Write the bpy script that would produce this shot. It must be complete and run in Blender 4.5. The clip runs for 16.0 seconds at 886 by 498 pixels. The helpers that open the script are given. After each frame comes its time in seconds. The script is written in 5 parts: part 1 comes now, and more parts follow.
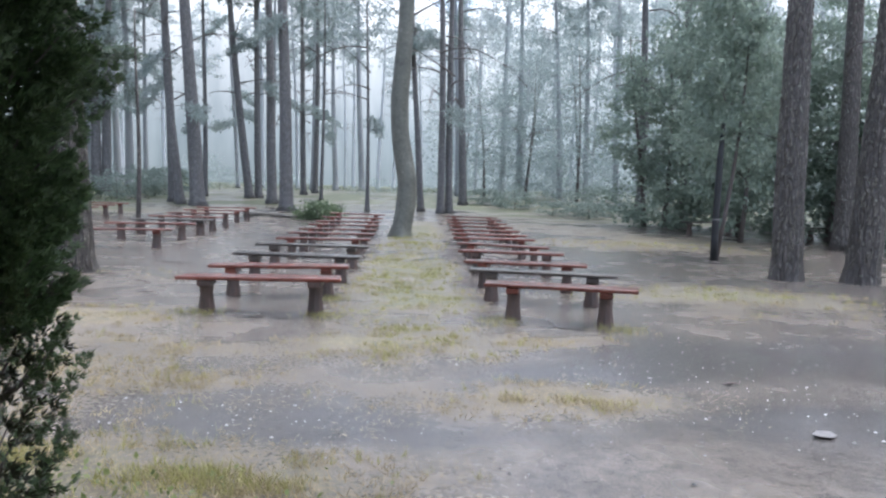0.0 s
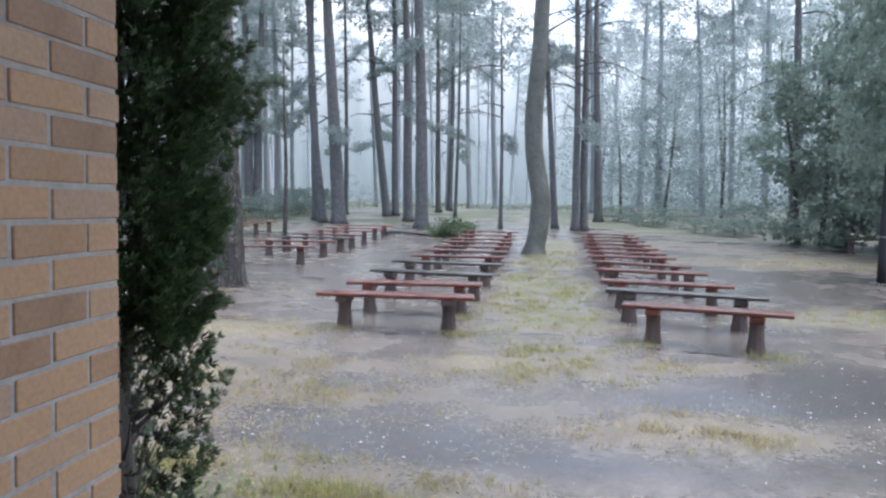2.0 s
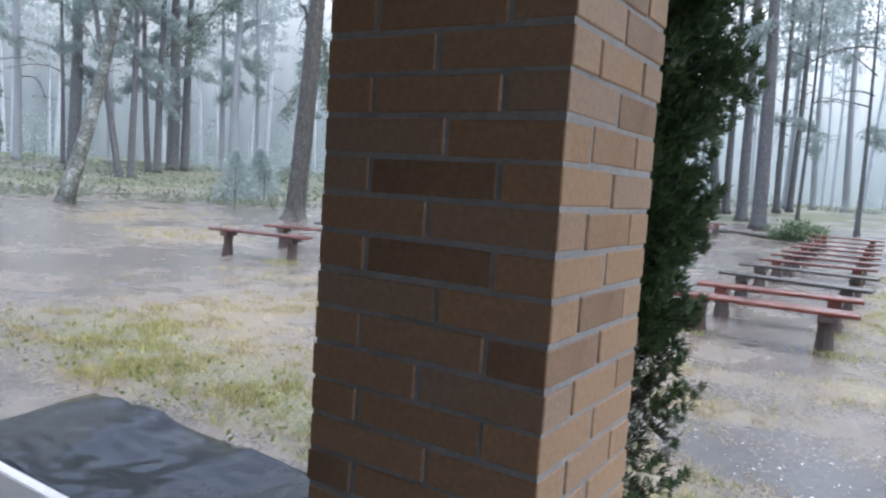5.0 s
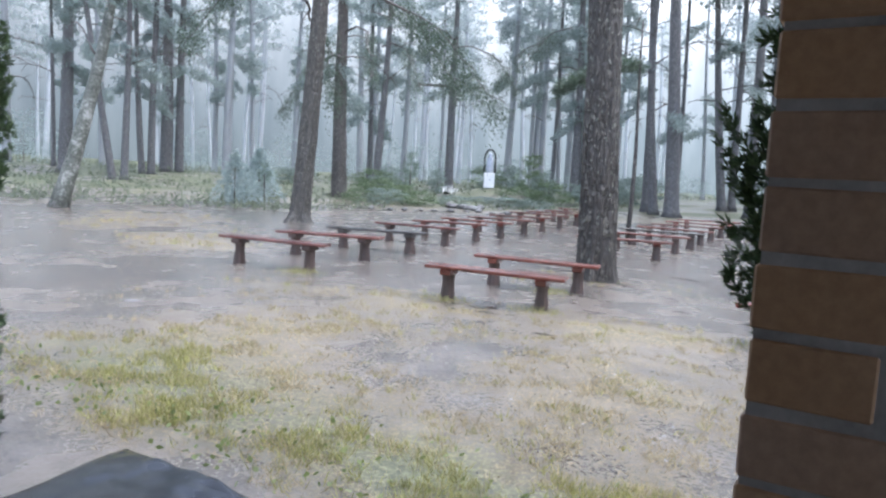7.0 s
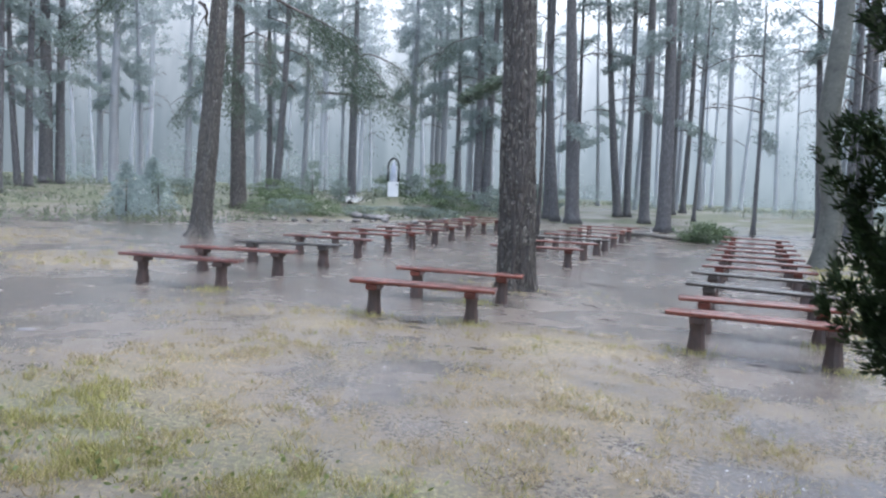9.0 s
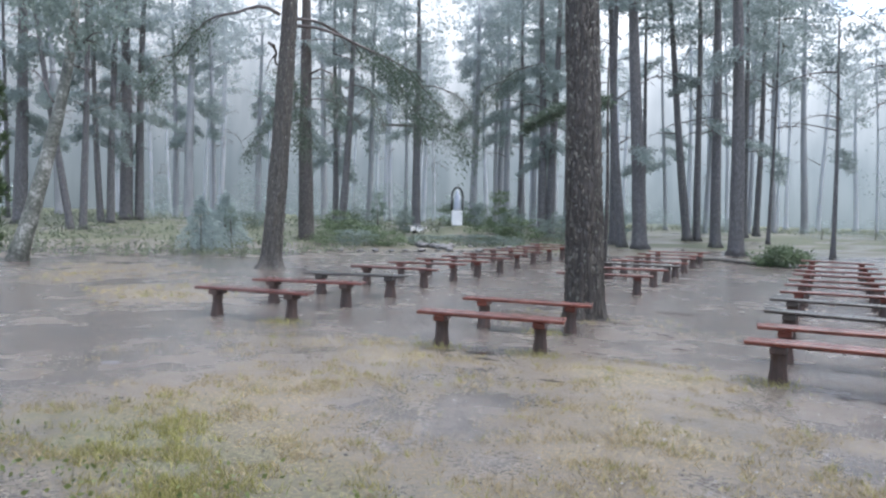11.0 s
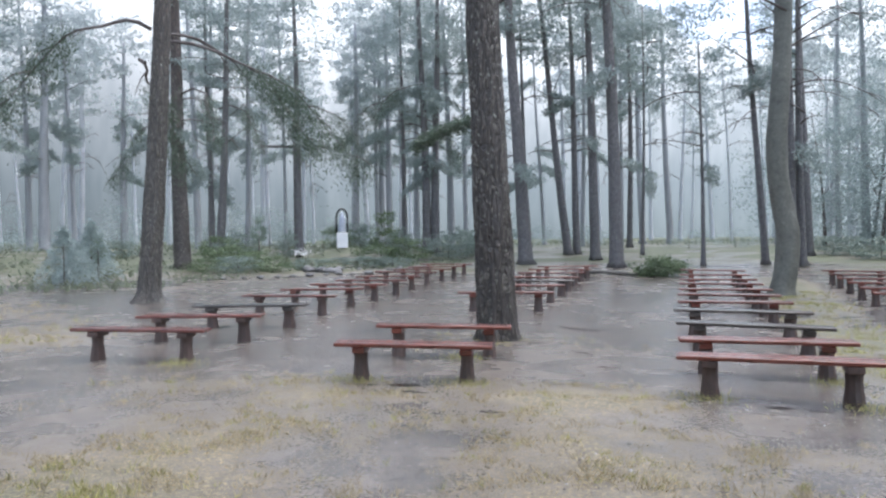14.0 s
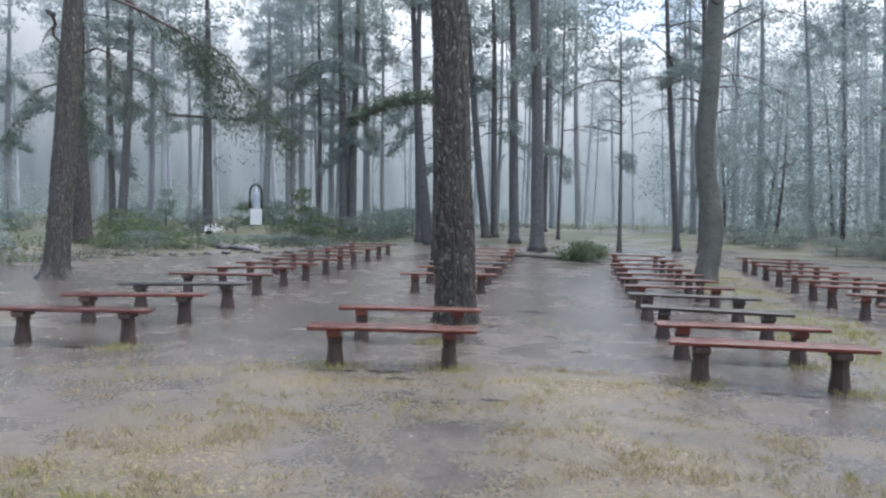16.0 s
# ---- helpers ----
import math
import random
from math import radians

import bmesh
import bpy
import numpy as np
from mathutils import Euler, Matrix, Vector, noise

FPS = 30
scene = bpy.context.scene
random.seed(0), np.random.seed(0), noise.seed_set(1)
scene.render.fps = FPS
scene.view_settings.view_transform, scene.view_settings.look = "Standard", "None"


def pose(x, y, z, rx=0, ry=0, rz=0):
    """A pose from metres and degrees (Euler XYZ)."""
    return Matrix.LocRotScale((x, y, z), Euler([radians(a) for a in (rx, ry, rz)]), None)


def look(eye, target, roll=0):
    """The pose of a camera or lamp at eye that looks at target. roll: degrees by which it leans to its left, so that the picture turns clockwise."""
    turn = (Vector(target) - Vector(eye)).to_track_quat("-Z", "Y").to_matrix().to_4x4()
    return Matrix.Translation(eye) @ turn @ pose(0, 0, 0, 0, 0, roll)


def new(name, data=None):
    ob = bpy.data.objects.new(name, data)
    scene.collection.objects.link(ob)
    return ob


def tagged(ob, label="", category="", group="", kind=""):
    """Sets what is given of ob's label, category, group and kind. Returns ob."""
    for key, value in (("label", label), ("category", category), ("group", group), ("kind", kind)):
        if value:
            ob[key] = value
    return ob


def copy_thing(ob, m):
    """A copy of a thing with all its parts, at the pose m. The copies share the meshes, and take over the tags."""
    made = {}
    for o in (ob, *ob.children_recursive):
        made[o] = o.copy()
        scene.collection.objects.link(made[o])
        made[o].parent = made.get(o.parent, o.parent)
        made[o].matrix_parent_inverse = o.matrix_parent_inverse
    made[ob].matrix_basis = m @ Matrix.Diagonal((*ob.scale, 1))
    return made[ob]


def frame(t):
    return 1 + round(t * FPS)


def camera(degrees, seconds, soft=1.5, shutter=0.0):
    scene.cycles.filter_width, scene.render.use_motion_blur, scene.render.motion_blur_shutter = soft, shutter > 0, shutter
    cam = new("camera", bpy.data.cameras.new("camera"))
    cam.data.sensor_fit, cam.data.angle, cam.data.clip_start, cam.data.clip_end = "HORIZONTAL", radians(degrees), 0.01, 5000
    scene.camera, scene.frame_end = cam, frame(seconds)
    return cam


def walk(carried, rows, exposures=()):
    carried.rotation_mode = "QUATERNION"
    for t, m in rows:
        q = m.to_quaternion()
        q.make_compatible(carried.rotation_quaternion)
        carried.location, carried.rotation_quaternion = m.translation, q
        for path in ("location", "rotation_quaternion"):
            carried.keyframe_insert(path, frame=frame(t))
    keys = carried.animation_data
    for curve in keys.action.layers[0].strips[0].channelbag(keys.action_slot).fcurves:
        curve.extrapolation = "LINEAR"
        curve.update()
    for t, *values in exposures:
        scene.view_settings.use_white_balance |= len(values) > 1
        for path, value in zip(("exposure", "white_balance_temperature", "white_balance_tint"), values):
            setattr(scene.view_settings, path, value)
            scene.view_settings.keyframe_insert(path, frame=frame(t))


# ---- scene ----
cam = camera(63.5, 16.0, soft=2.3)
PATH = [
    (0, (-0.029, 0.002, 1.472), (0.049, 1.994, 1.308), 1.6),
    (0.5, (-0.067, 0.003, 1.469), (-0.007, 1.994, 1.282), 0.5),
    (1, (-0.066, 0.035, 1.48), (-0.213, 2.024, 1.33), 0.4),
    (1.5, (-0.045, 0.066, 1.482), (-0.287, 2.046, 1.338), 1.2),
    (2, (-0.035, 0.092, 1.482), (-0.328, 2.066, 1.357), 1.1),
    (2.5, (-0.039, 0.103, 1.479), (-0.445, 2.057, 1.351), 1.3),
    (3, (-0.054, 0.107, 1.479), (-0.604, 2.025, 1.339), 2.5),
    (3.5, (-0.106, 0.089, 1.482), (-0.766, 1.974, 1.378), 1.9),
    (4, (-0.243, 0.052, 1.488), (-1.026, 1.89, 1.393), 1.3),
    (4.5, (-0.402, 0.053, 1.479), (-1.327, 1.819, 1.319), 2.6),
    (5, (-0.581, 0.134, 1.464), (-1.661, 1.808, 1.277), 3.8),
    (5.2, (-0.668, 0.186, 1.465), (-1.789, 1.835, 1.304), 5.7),
    (7.3, (-1.536, 0.442, 1.502), (-2.587, 2.132, 1.306), 3.1),
    (7.5, (-1.584, 0.439, 1.514), (-2.580, 2.162, 1.317), 3.9),
    (8, (-1.752, 0.47, 1.507), (-2.507, 2.316, 1.358), 0.9),
    (8.5, (-1.845, 0.505, 1.5), (-2.623, 2.341, 1.344), 2.0),
    (11, (-1.907, 0.499, 1.539), (-2.884, 2.242, 1.457), 1.5),
    (11.5, (-1.927, 0.512, 1.524), (-2.961, 2.223, 1.446), 1.4),
    (12, (-1.943, 0.52, 1.522), (-3.03, 2.197, 1.457), 1.2),
    (12.5, (-1.991, 0.546, 1.518), (-3.222, 2.119, 1.418), 1.8),
    (13, (-2.139, 0.566, 1.521), (-3.274, 2.211, 1.443), 0.9),
    (13.5, (-2.338, 0.601, 1.533), (-3.247, 2.381, 1.461), -1.0),
    (14, (-2.545, 0.75, 1.57), (-3.214, 2.634, 1.547), -0.5),
    (14.5, (-2.771, 0.848, 1.534), (-3.331, 2.767, 1.472), 0.0),
    (15, (-3.059, 0.865, 1.538), (-3.339, 2.844, 1.471), -2.3),
    (15.5, (-3.294, 0.831, 1.544), (-3.62, 2.802, 1.452), 0.1),
    (16, (-3.525, 0.913, 1.54), (-3.929, 2.871, 1.465), 1.0),
]
walk(cam, [(t, look(eye, target, roll)) for t, eye, target, roll in PATH], exposures=[(0, 2.13, 6000, 12), (1.5, 2.13, 5850, 12), (3.5, 2.12, 5800, 12), (5, 2.35, 5900, 12), (7.5, 2.4, 5850, 12), (8.5, 2.2, 5850, 12), (11, 1.97, 6000, 12), (12.5, 2.14, 6050, 12), (13.5, 2.16, 6050, 12), (14.0, 1.98, 6050, 12), (15, 1.75, 6050, 11), (16, 1.74, 6050, 11)])

# ---- world and light: overcast, raining ----
world = bpy.data.worlds.new("overcast_sky")
scene.world = world
world.use_nodes = True
_n, _l = world.node_tree.nodes, world.node_tree.links
_sky = _n.new("ShaderNodeTexSky")
_sky.sky_type = 'NISHITA'
_sky.sun_disc = False
_sky.sun_elevation = radians(74)
_sky.sun_rotation = radians(75)
_sky.air_density = 1.0
_sky.dust_density = 3.0
_sky.ozone_density = 1.0
_n["Background"].inputs["Strength"].default_value = 0.12
_grey = _n.new("ShaderNodeHueSaturation")  # cloud cover takes most of the blue out
_grey.inputs["Saturation"].default_value = 0.62
_l.new(_sky.outputs["Color"], _grey.inputs["Color"])
_l.new(_grey.outputs["Color"], _n["Background"].inputs["Color"])
_sun = bpy.data.lights.new("sun", 'SUN')
_sun.energy, _sun.angle, _sun.color = 0.42, radians(60), (1.0, 0.97, 0.93)
new("sun", _sun).matrix_world = look((2.5, 1.5, 10), (0, 0, 0))

# ---- helpers for building ----
rng = np.random.default_rng(11)


def ground_z(x, y):
    """Level clearing that climbs gently into the wood."""
    d = math.hypot(x + 2, y)
    if d < 14:
        return 0.0
    if d < 45:
        mound = 0.62 * math.exp(-((x + 20.0) ** 2 + (y - 34.6) ** 2) / 3.2)  # raised bed under the statue
        return 0.0011 * (d - 14) ** 2 + mound
    return 1.057 + 0.010 * (min(d, 110) - 45)


class Build:
    """Collects vertices and faces for one mesh."""

    def __init__(self):
        self.v, self.f = [], []

    def box(self, x0, x1, y0, y1, z0, z1, bev=0.0, m=None):
        b = min(bev, (x1 - x0) / 3, (y1 - y0) / 3, (z1 - z0) / 3)
        bm = bmesh.new()
        bmesh.ops.create_cube(bm, size=1)
        for q in bm.verts:
            q.co = Vector(((x0 + x1) / 2 + q.co.x * (x1 - x0), (y0 + y1) / 2 + q.co.y * (y1 - y0), (z0 + z1) / 2 + q.co.z * (z1 - z0)))
        if b > 0:
            bmesh.ops.bevel(bm, geom=bm.edges[:], offset=b, segments=1, affect='EDGES')
        self.take(bm, m)
        return self

    def take(self, bm, m=None):
        o = len(self.v)
        bm.verts.index_update()
        for q in bm.verts:
            self.v.append(tuple((m @ q.co) if m else q.co))
        for fc in bm.faces:
            self.f.append(tuple(o + q.index for q in fc.verts))
        bm.free()

    def tube(self, pts, radii, seg=8, rough=0.0, fine=3.0, cap=True, flare=0.0):
        """A round tapering limb along points."""
        o = len(self.v)
        n = len(pts)
        for i, (p, r) in enumerate(zip(pts, radii)):
            p = Vector(p)
            a = Vector(pts[max(0, i - 1)])
            b = Vector(pts[min(n - 1, i + 1)])
            t = (b - a).normalized()
            u = t.cross(Vector((0.31, 0.95, 0.05))).normalized() if abs(t.z) > 0.3 else t.cross(Vector((0, 0, 1))).normalized()
            w = t.cross(u)
            for k in range(seg):
                g = 2 * math.pi * k / seg
                rr = r
                if rough:
                    rr *= 1 + rough * noise.noise((math.cos(g) * fine + p.x, math.sin(g) * fine + p.y, p.z * 1.1))
                if flare and p.z - pts[0][2] < 0.5:
                    k5 = (1 - (p.z - pts[0][2]) / 0.5) ** 2
                    rr *= 1 + flare * k5 * (0.75 + 0.5 * math.sin(g * 4 + p.x * 9))
                self.v.append(tuple(p + (u * math.cos(g) + w * math.sin(g)) * rr))
        for i in range(n - 1):
            for k in range(seg):
                a, b = o + i * seg + k, o + i * seg + (k + 1) % seg
                self.f.append((a, b, b + seg, a + seg))
        if cap:
            self.f.append(tuple(o + k for k in range(seg))[::-1])
            self.f.append(tuple(o + (n - 1) * seg + k for k in range(seg)))
        return self

    def blob(self, c, s, seed, sub=2, amp=0.25):
        """An uneven stone or lump."""
        bm = bmesh.new()
        bmesh.ops.create_icosphere(bm, subdivisions=sub, radius=1)
        for q in bm.verts:
            k = 1 + amp * noise.noise(q.co * 1.4 + Vector((seed * 3.1, seed, 0)))
            q.co = Vector((q.co.x * s[0] * k + c[0], q.co.y * s[1] * k + c[1], q.co.z * s[2] * k + c[2]))
        self.take(bm)
        return self

    def mesh(self, name, smooth=False):
        me = bpy.data.meshes.new(name)
        me.from_pydata(self.v, [], self.f)
        if smooth:
            me.polygons.foreach_set("use_smooth", [True] * len(me.polygons))
        me.update()
        return me


def array_mesh(name, corners):
    """One mesh of many loose polygons; corners: (count, corners each, 3)."""
    n, k, _ = corners.shape
    me = bpy.data.meshes.new(name)
    me.vertices.add(n * k)
    me.vertices.foreach_set("co", corners.astype(np.float32).ravel())
    me.loops.add(n * k)
    me.loops.foreach_set("vertex_index", np.arange(n * k, dtype=np.int32))
    me.polygons.add(n)
    me.polygons.foreach_set("loop_start", np.arange(0, n * k, k, dtype=np.int32))
    me.polygons.foreach_set("loop_total", np.full(n, k, dtype=np.int32))
    me.update(calc_edges=True)
    me.validate()
    return me


def unit(a):
    return a / np.maximum(np.linalg.norm(a, axis=1, keepdims=True), 1e-9)


def leaves(name, centres, along, length, width, jitter=0.6):
    """Pointed leaf blades at the centres, lying roughly along the given directions."""
    n = len(centres)
    a = unit(along + rng.normal(0, jitter, (n, 3)))
    b = unit(np.cross(a, rng.normal(0, 1, (n, 3))))
    ln = length * rng.uniform(0.6, 1.3, (n, 1))
    wd = width * rng.uniform(0.6, 1.3, (n, 1))
    c = np.stack([centres - a * ln / 2, centres - a * ln * 0.05 + b * wd / 2, centres + a * ln / 2, centres - a * ln * 0.05 - b * wd / 2], axis=1)
    return array_mesh(name, c)


def part(name, me, mat, parent, label="", m=None):
    ob = new(name, me)
    if mat and not me.materials:
        me.materials.append(mat)
    if parent is not None:
        ob.parent = parent
    if m is not None:
        ob.matrix_basis = m
    if label:
        tagged(ob, label)
    return ob


def thing(name, label, category, m=None, group="", kind="", me=None, mat=None):
    ob = new(name, me)
    if me and mat and not me.materials:
        me.materials.append(mat)
    if m is not None:
        ob.matrix_basis = m
    return tagged(ob, label, category, group, kind)


# ---- materials ----
def shader(name):
    mat = bpy.data.materials.new(name)
    mat.use_nodes = True
    nt = mat.node_tree
    return mat, nt.nodes, nt.links, nt.nodes["Principled BSDF"]


def ramp(nodes, stops):
    r = nodes.new("ShaderNodeValToRGB")
    e = r.color_ramp.elements
    while len(e) < len(stops):
        e.new(0.5)
    for k, (at, col) in zip(e, stops):
        k.position, k.color = at, (*col, 1)
    return r


def noise_node(nodes, links, scale, detail=4, stretch=None, coord="Object", rough=0.6):
    tc = nodes.new("ShaderNodeTexCoord")
    n = nodes.new("ShaderNodeTexNoise")
    n.inputs["Scale"].default_value, n.inputs["Detail"].default_value, n.inputs["Roughness"].default_value = scale, detail, rough
    src = tc.outputs[coord]
    if stretch:
        mp = nodes.new("ShaderNodeMapping")
        mp.inputs["Scale"].default_value = stretch
        links.new(src, mp.inputs["Vector"])
        src = mp.outputs["Vector"]
    links.new(src, n.inputs["Vector"])
    return n


def bump(nodes, links, src, bsdf, strength, distance):
    b = nodes.new("ShaderNodeBump")
    b.inputs["Strength"].default_value, b.inputs["Distance"].default_value = strength, distance
    links.new(src, b.inputs["Height"])
    links.new(b.outputs["Normal"], bsdf.inputs["Normal"])
    return b


def mix(nodes, links, fac, a, b, mode='MIX'):
    m = nodes.new("ShaderNodeMix")
    m.data_type, m.blend_type = 'RGBA', mode
    for value, slot in ((fac, 0), (a, 6), (b, 7)):
        if isinstance(value, (int, float)):
            m.inputs[slot].default_value = value
        elif isinstance(value, tuple):
            m.inputs[slot].default_value = (*value, 1)
        else:
            links.new(value, m.inputs[slot])
    return m.outputs[2]


def surface(name, stops, scale, rough=(0.4, 0.7), stretch=None, relief=0.3, depth=0.01, fine=8.0, vary=0.0, coat=0.0):
    """Mottled surface: colour ramp over broad noise, finer grain in relief, wet or dry gloss."""
    mat, nodes, links, bsdf = shader(name)
    big = noise_node(nodes, links, scale, 5, stretch)
    small = noise_node(nodes, links, scale * fine, 4, stretch)
    r = ramp(nodes, stops)
    mx = nodes.new("ShaderNodeMath")
    mx.operation = 'MULTIPLY_ADD'
    mx.inputs[1].default_value = 0.4
    links.new(small.outputs["Fac"], mx.inputs[0])
    m2 = nodes.new("ShaderNodeMath")
    m2.operation = 'MULTIPLY_ADD'
    m2.inputs[1].default_value = 0.6
    links.new(big.outputs["Fac"], m2.inputs[0])
    m2.inputs[2].default_value = 0.0
    links.new(m2.outputs[0], mx.inputs[2])
    links.new(mx.outputs[0], r.inputs["Fac"])
    col = r.outputs["Color"]
    if vary:
        oi = nodes.new("ShaderNodeObjectInfo")
        hs = nodes.new("ShaderNodeHueSaturation")
        mr = nodes.new("ShaderNodeMapRange")
        mr.inputs["To Min"].default_value, mr.inputs["To Max"].default_value = 1 - vary, 1 + vary
        links.new(oi.outputs["Random"], mr.inputs["Value"])
        links.new(mr.outputs["Result"], hs.inputs["Value"])
        links.new(col, hs.inputs["Color"])
        col = hs.outputs["Color"]
    links.new(col, bsdf.inputs["Base Color"])
    rr = nodes.new("ShaderNodeMapRange")
    rr.inputs["From Min"].default_value, rr.inputs["From Max"].default_value = 0.35, 0.65
    rr.inputs["To Min"].default_value, rr.inputs["To Max"].default_value = rough
    links.new(big.outputs["Fac"], rr.inputs["Value"])
    links.new(rr.outputs["Result"], bsdf.inputs["Roughness"])
    if coat:
        bsdf.inputs["Coat Weight"].default_value = coat
        bsdf.inputs["Coat Roughness"].default_value = 0.15
    bump(nodes, links, mx.outputs[0], bsdf, relief, depth)
    return mat


def foliage(name, dark, light, trans=0.35, rough=0.4):
    """Leaves: each blade its own green, light coming through."""
    mat, nodes, links, bsdf = shader(name)
    geo = nodes.new("ShaderNodeNewGeometry")
    big = noise_node(nodes, links, 0.8, 2)
    r = ramp(nodes, [(0.0, dark), (1.0, light)])
    m = nodes.new("ShaderNodeMath")
    m.operation = 'MULTIPLY_ADD'
    m.inputs[1].default_value = 0.6
    links.new(geo.outputs["Random Per Island"], m.inputs[0])
    m2 = nodes.new("ShaderNodeMath")
    m2.operation = 'MULTIPLY'
    m2.inputs[1].default_value = 0.5
    links.new(big.outputs["Fac"], m2.inputs[0])
    links.new(m2.outputs[0], m.inputs[2])
    links.new(m.outputs[0], r.inputs["Fac"])
    links.new(r.outputs["Color"], bsdf.inputs["Base Color"])
    bsdf.inputs["Roughness"].default_value = rough
    tr = nodes.new("ShaderNodeBsdfTranslucent")
    links.new(r.outputs["Color"], tr.inputs["Color"])
    mx = nodes.new("ShaderNodeMixShader")
    mx.inputs["Fac"].default_value = trans
    links.new(bsdf.outputs["BSDF"], mx.inputs[1])
    links.new(tr.outputs["BSDF"], mx.inputs[2])
    links.new(mx.outputs["Shader"], nodes["Material Output"].inputs["Surface"])
    return mat


def pine_bark(name, low, ridge, high):
    """Furrowed plates, grey-brown below and more orange above."""
    mat, nodes, links, bsdf = shader(name)
    tc = nodes.new("ShaderNodeTexCoord")
    mp = nodes.new("ShaderNodeMapping")
    mp.inputs["Scale"].default_value = (15, 15, 3.4)
    links.new(tc.outputs["Object"], mp.inputs["Vector"])
    wob = noise_node(nodes, links, 3.0, 3)
    add = nodes.new("ShaderNodeVectorMath")
    add.operation = 'MULTIPLY_ADD'
    add.inputs[1].default_value = (1.4, 1.4, 1.4)
    links.new(wob.outputs["Color"], add.inputs[0])
    links.new(mp.outputs["Vector"], add.inputs[2])
    vo = nodes.new("ShaderNodeTexVoronoi")
    vo.feature = 'DISTANCE_TO_EDGE'
    vo.inputs["Scale"].default_value = 1.0
    links.new(add.outputs["Vector"], vo.inputs["Vector"])
    plate = ramp(nodes, [(0.0, (0, 0, 0)), (0.34, (1, 1, 1))])
    links.new(vo.outputs["Distance"], plate.inputs["Fac"])
    grain = noise_node(nodes, links, 22, 5, (1, 1, 0.3))
    sep = nodes.new("ShaderNodeSeparateXYZ")
    links.new(tc.outputs["Object"], sep.inputs[0])
    hgt = nodes.new("ShaderNodeMapRange")
    hgt.inputs["From Min"].default_value, hgt.inputs["From Max"].default_value = 4.0, 11.0
    links.new(sep.outputs["Z"], hgt.inputs["Value"])
    lichen = noise_node(nodes, links, 19, 4, (1, 1, 0.6))
    lr = ramp(nodes, [(0.60, (0, 0, 0)), (0.68, (0.9, 0.9, 0.9))])
    links.new(lichen.outputs["Fac"], lr.inputs["Fac"])
    base = mix(nodes, links, hgt.outputs["Result"], ridge, high)
    base = mix(nodes, links, plate.outputs["Color"], low, base)
    base = mix(nodes, links, grain.outputs["Fac"], base, (0.05, 0.042, 0.036), 'MIX')
    base = mix(nodes, links, lr.outputs["Color"], base, (0.24, 0.25, 0.20))
    links.new(base, bsdf.inputs["Base Color"])
    bsdf.inputs["Roughness"].default_value = 0.62
    h = nodes.new("ShaderNodeMath")
    h.operation = 'MULTIPLY_ADD'
    h.inputs[1].default_value = 0.35
    links.new(grain.outputs["Fac"], h.inputs[0])
    links.new(plate.outputs["Color"], h.inputs[2])
    bump(nodes, links, h.outputs[0], bsdf, 0.9, 0.025)
    return mat


BARK = pine_bark("pine_bark", (0.03, 0.028, 0.027), (0.13, 0.115, 0.104), (0.19, 0.125, 0.09))
# MIDBARK, PALEBARK, MISTBARK: pine bark paled in colour for rain haze.
MIDBARK = pine_bark("mid_haze_pine_bark", (0.13, 0.134, 0.141), (0.25, 0.253, 0.262), (0.29, 0.26, 0.245))
PALEBARK = surface("haze_pale_bark", [(0.3, (0.20, 0.21, 0.218)), (0.7, (0.32, 0.332, 0.34))], 2.0, (0.5, 0.75), (2, 2, 0.5), 0.5, 0.015, 6)
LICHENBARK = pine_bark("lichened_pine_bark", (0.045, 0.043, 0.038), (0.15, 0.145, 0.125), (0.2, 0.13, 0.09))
MISTBARK = surface("far_haze_bark", [(0.3, (0.36, 0.38, 0.40)), (0.7, (0.48, 0.50, 0.52))], 2.0, (0.5, 0.75), (2, 2, 0.5), 0.3, 0.01, 6)
OLDBARK = pine_bark("old_pine_bark", (0.011, 0.010, 0.008), (0.082, 0.071, 0.057), (0.115, 0.078, 0.055))
FLAKE = foliage("bark_scales", (0.02, 0.017, 0.014), (0.15, 0.138, 0.112), 0.0, 0.6)
BIRCH = surface("birch_bark", [(0.36, (0.03, 0.031, 0.026)), (0.45, (0.085, 0.09, 0.07)), (0.53, (0.15, 0.155, 0.13)), (0.58, (0.30, 0.30, 0.27)), (0.7, (0.44, 0.44, 0.41))], 2.6, (0.5, 0.7), (1, 1, 1.0), 0.5, 0.01, 5)
BENTBARK = surface("mossy_grey_bark", [(0.3, (0.04, 0.04, 0.034)), (0.42, (0.085, 0.088, 0.072)), (0.6, (0.14, 0.142, 0.118)), (0.72, (0.27, 0.27, 0.24))], 2.6, (0.5, 0.7), (1, 1, 1.0), 0.5, 0.01, 5)
GREYBARK = surface("grey_bark", [(0.35, (0.05, 0.045, 0.04)), (0.65, (0.15, 0.145, 0.125))], 2.0, (0.5, 0.75), (2, 2, 0.5), 0.6, 0.015, 6)
TWIG = surface("dead_twig", [(0.3, (0.05, 0.042, 0.038)), (0.7, (0.12, 0.10, 0.09))], 5, (0.5, 0.8))
NEEDLE = foliage("pine_needles", (0.045, 0.068, 0.05), (0.12, 0.16, 0.105))
LEAF = foliage("broad_leaves", (0.14, 0.18, 0.152), (0.29, 0.36, 0.29), 0.6)
# PALELEAF, MISTLEAF: leaf greens lightened to hold the rain haze.
PALELEAF = foliage("haze_pale_leaves", (0.15, 0.19, 0.17), (0.28, 0.34, 0.30), 0.6)
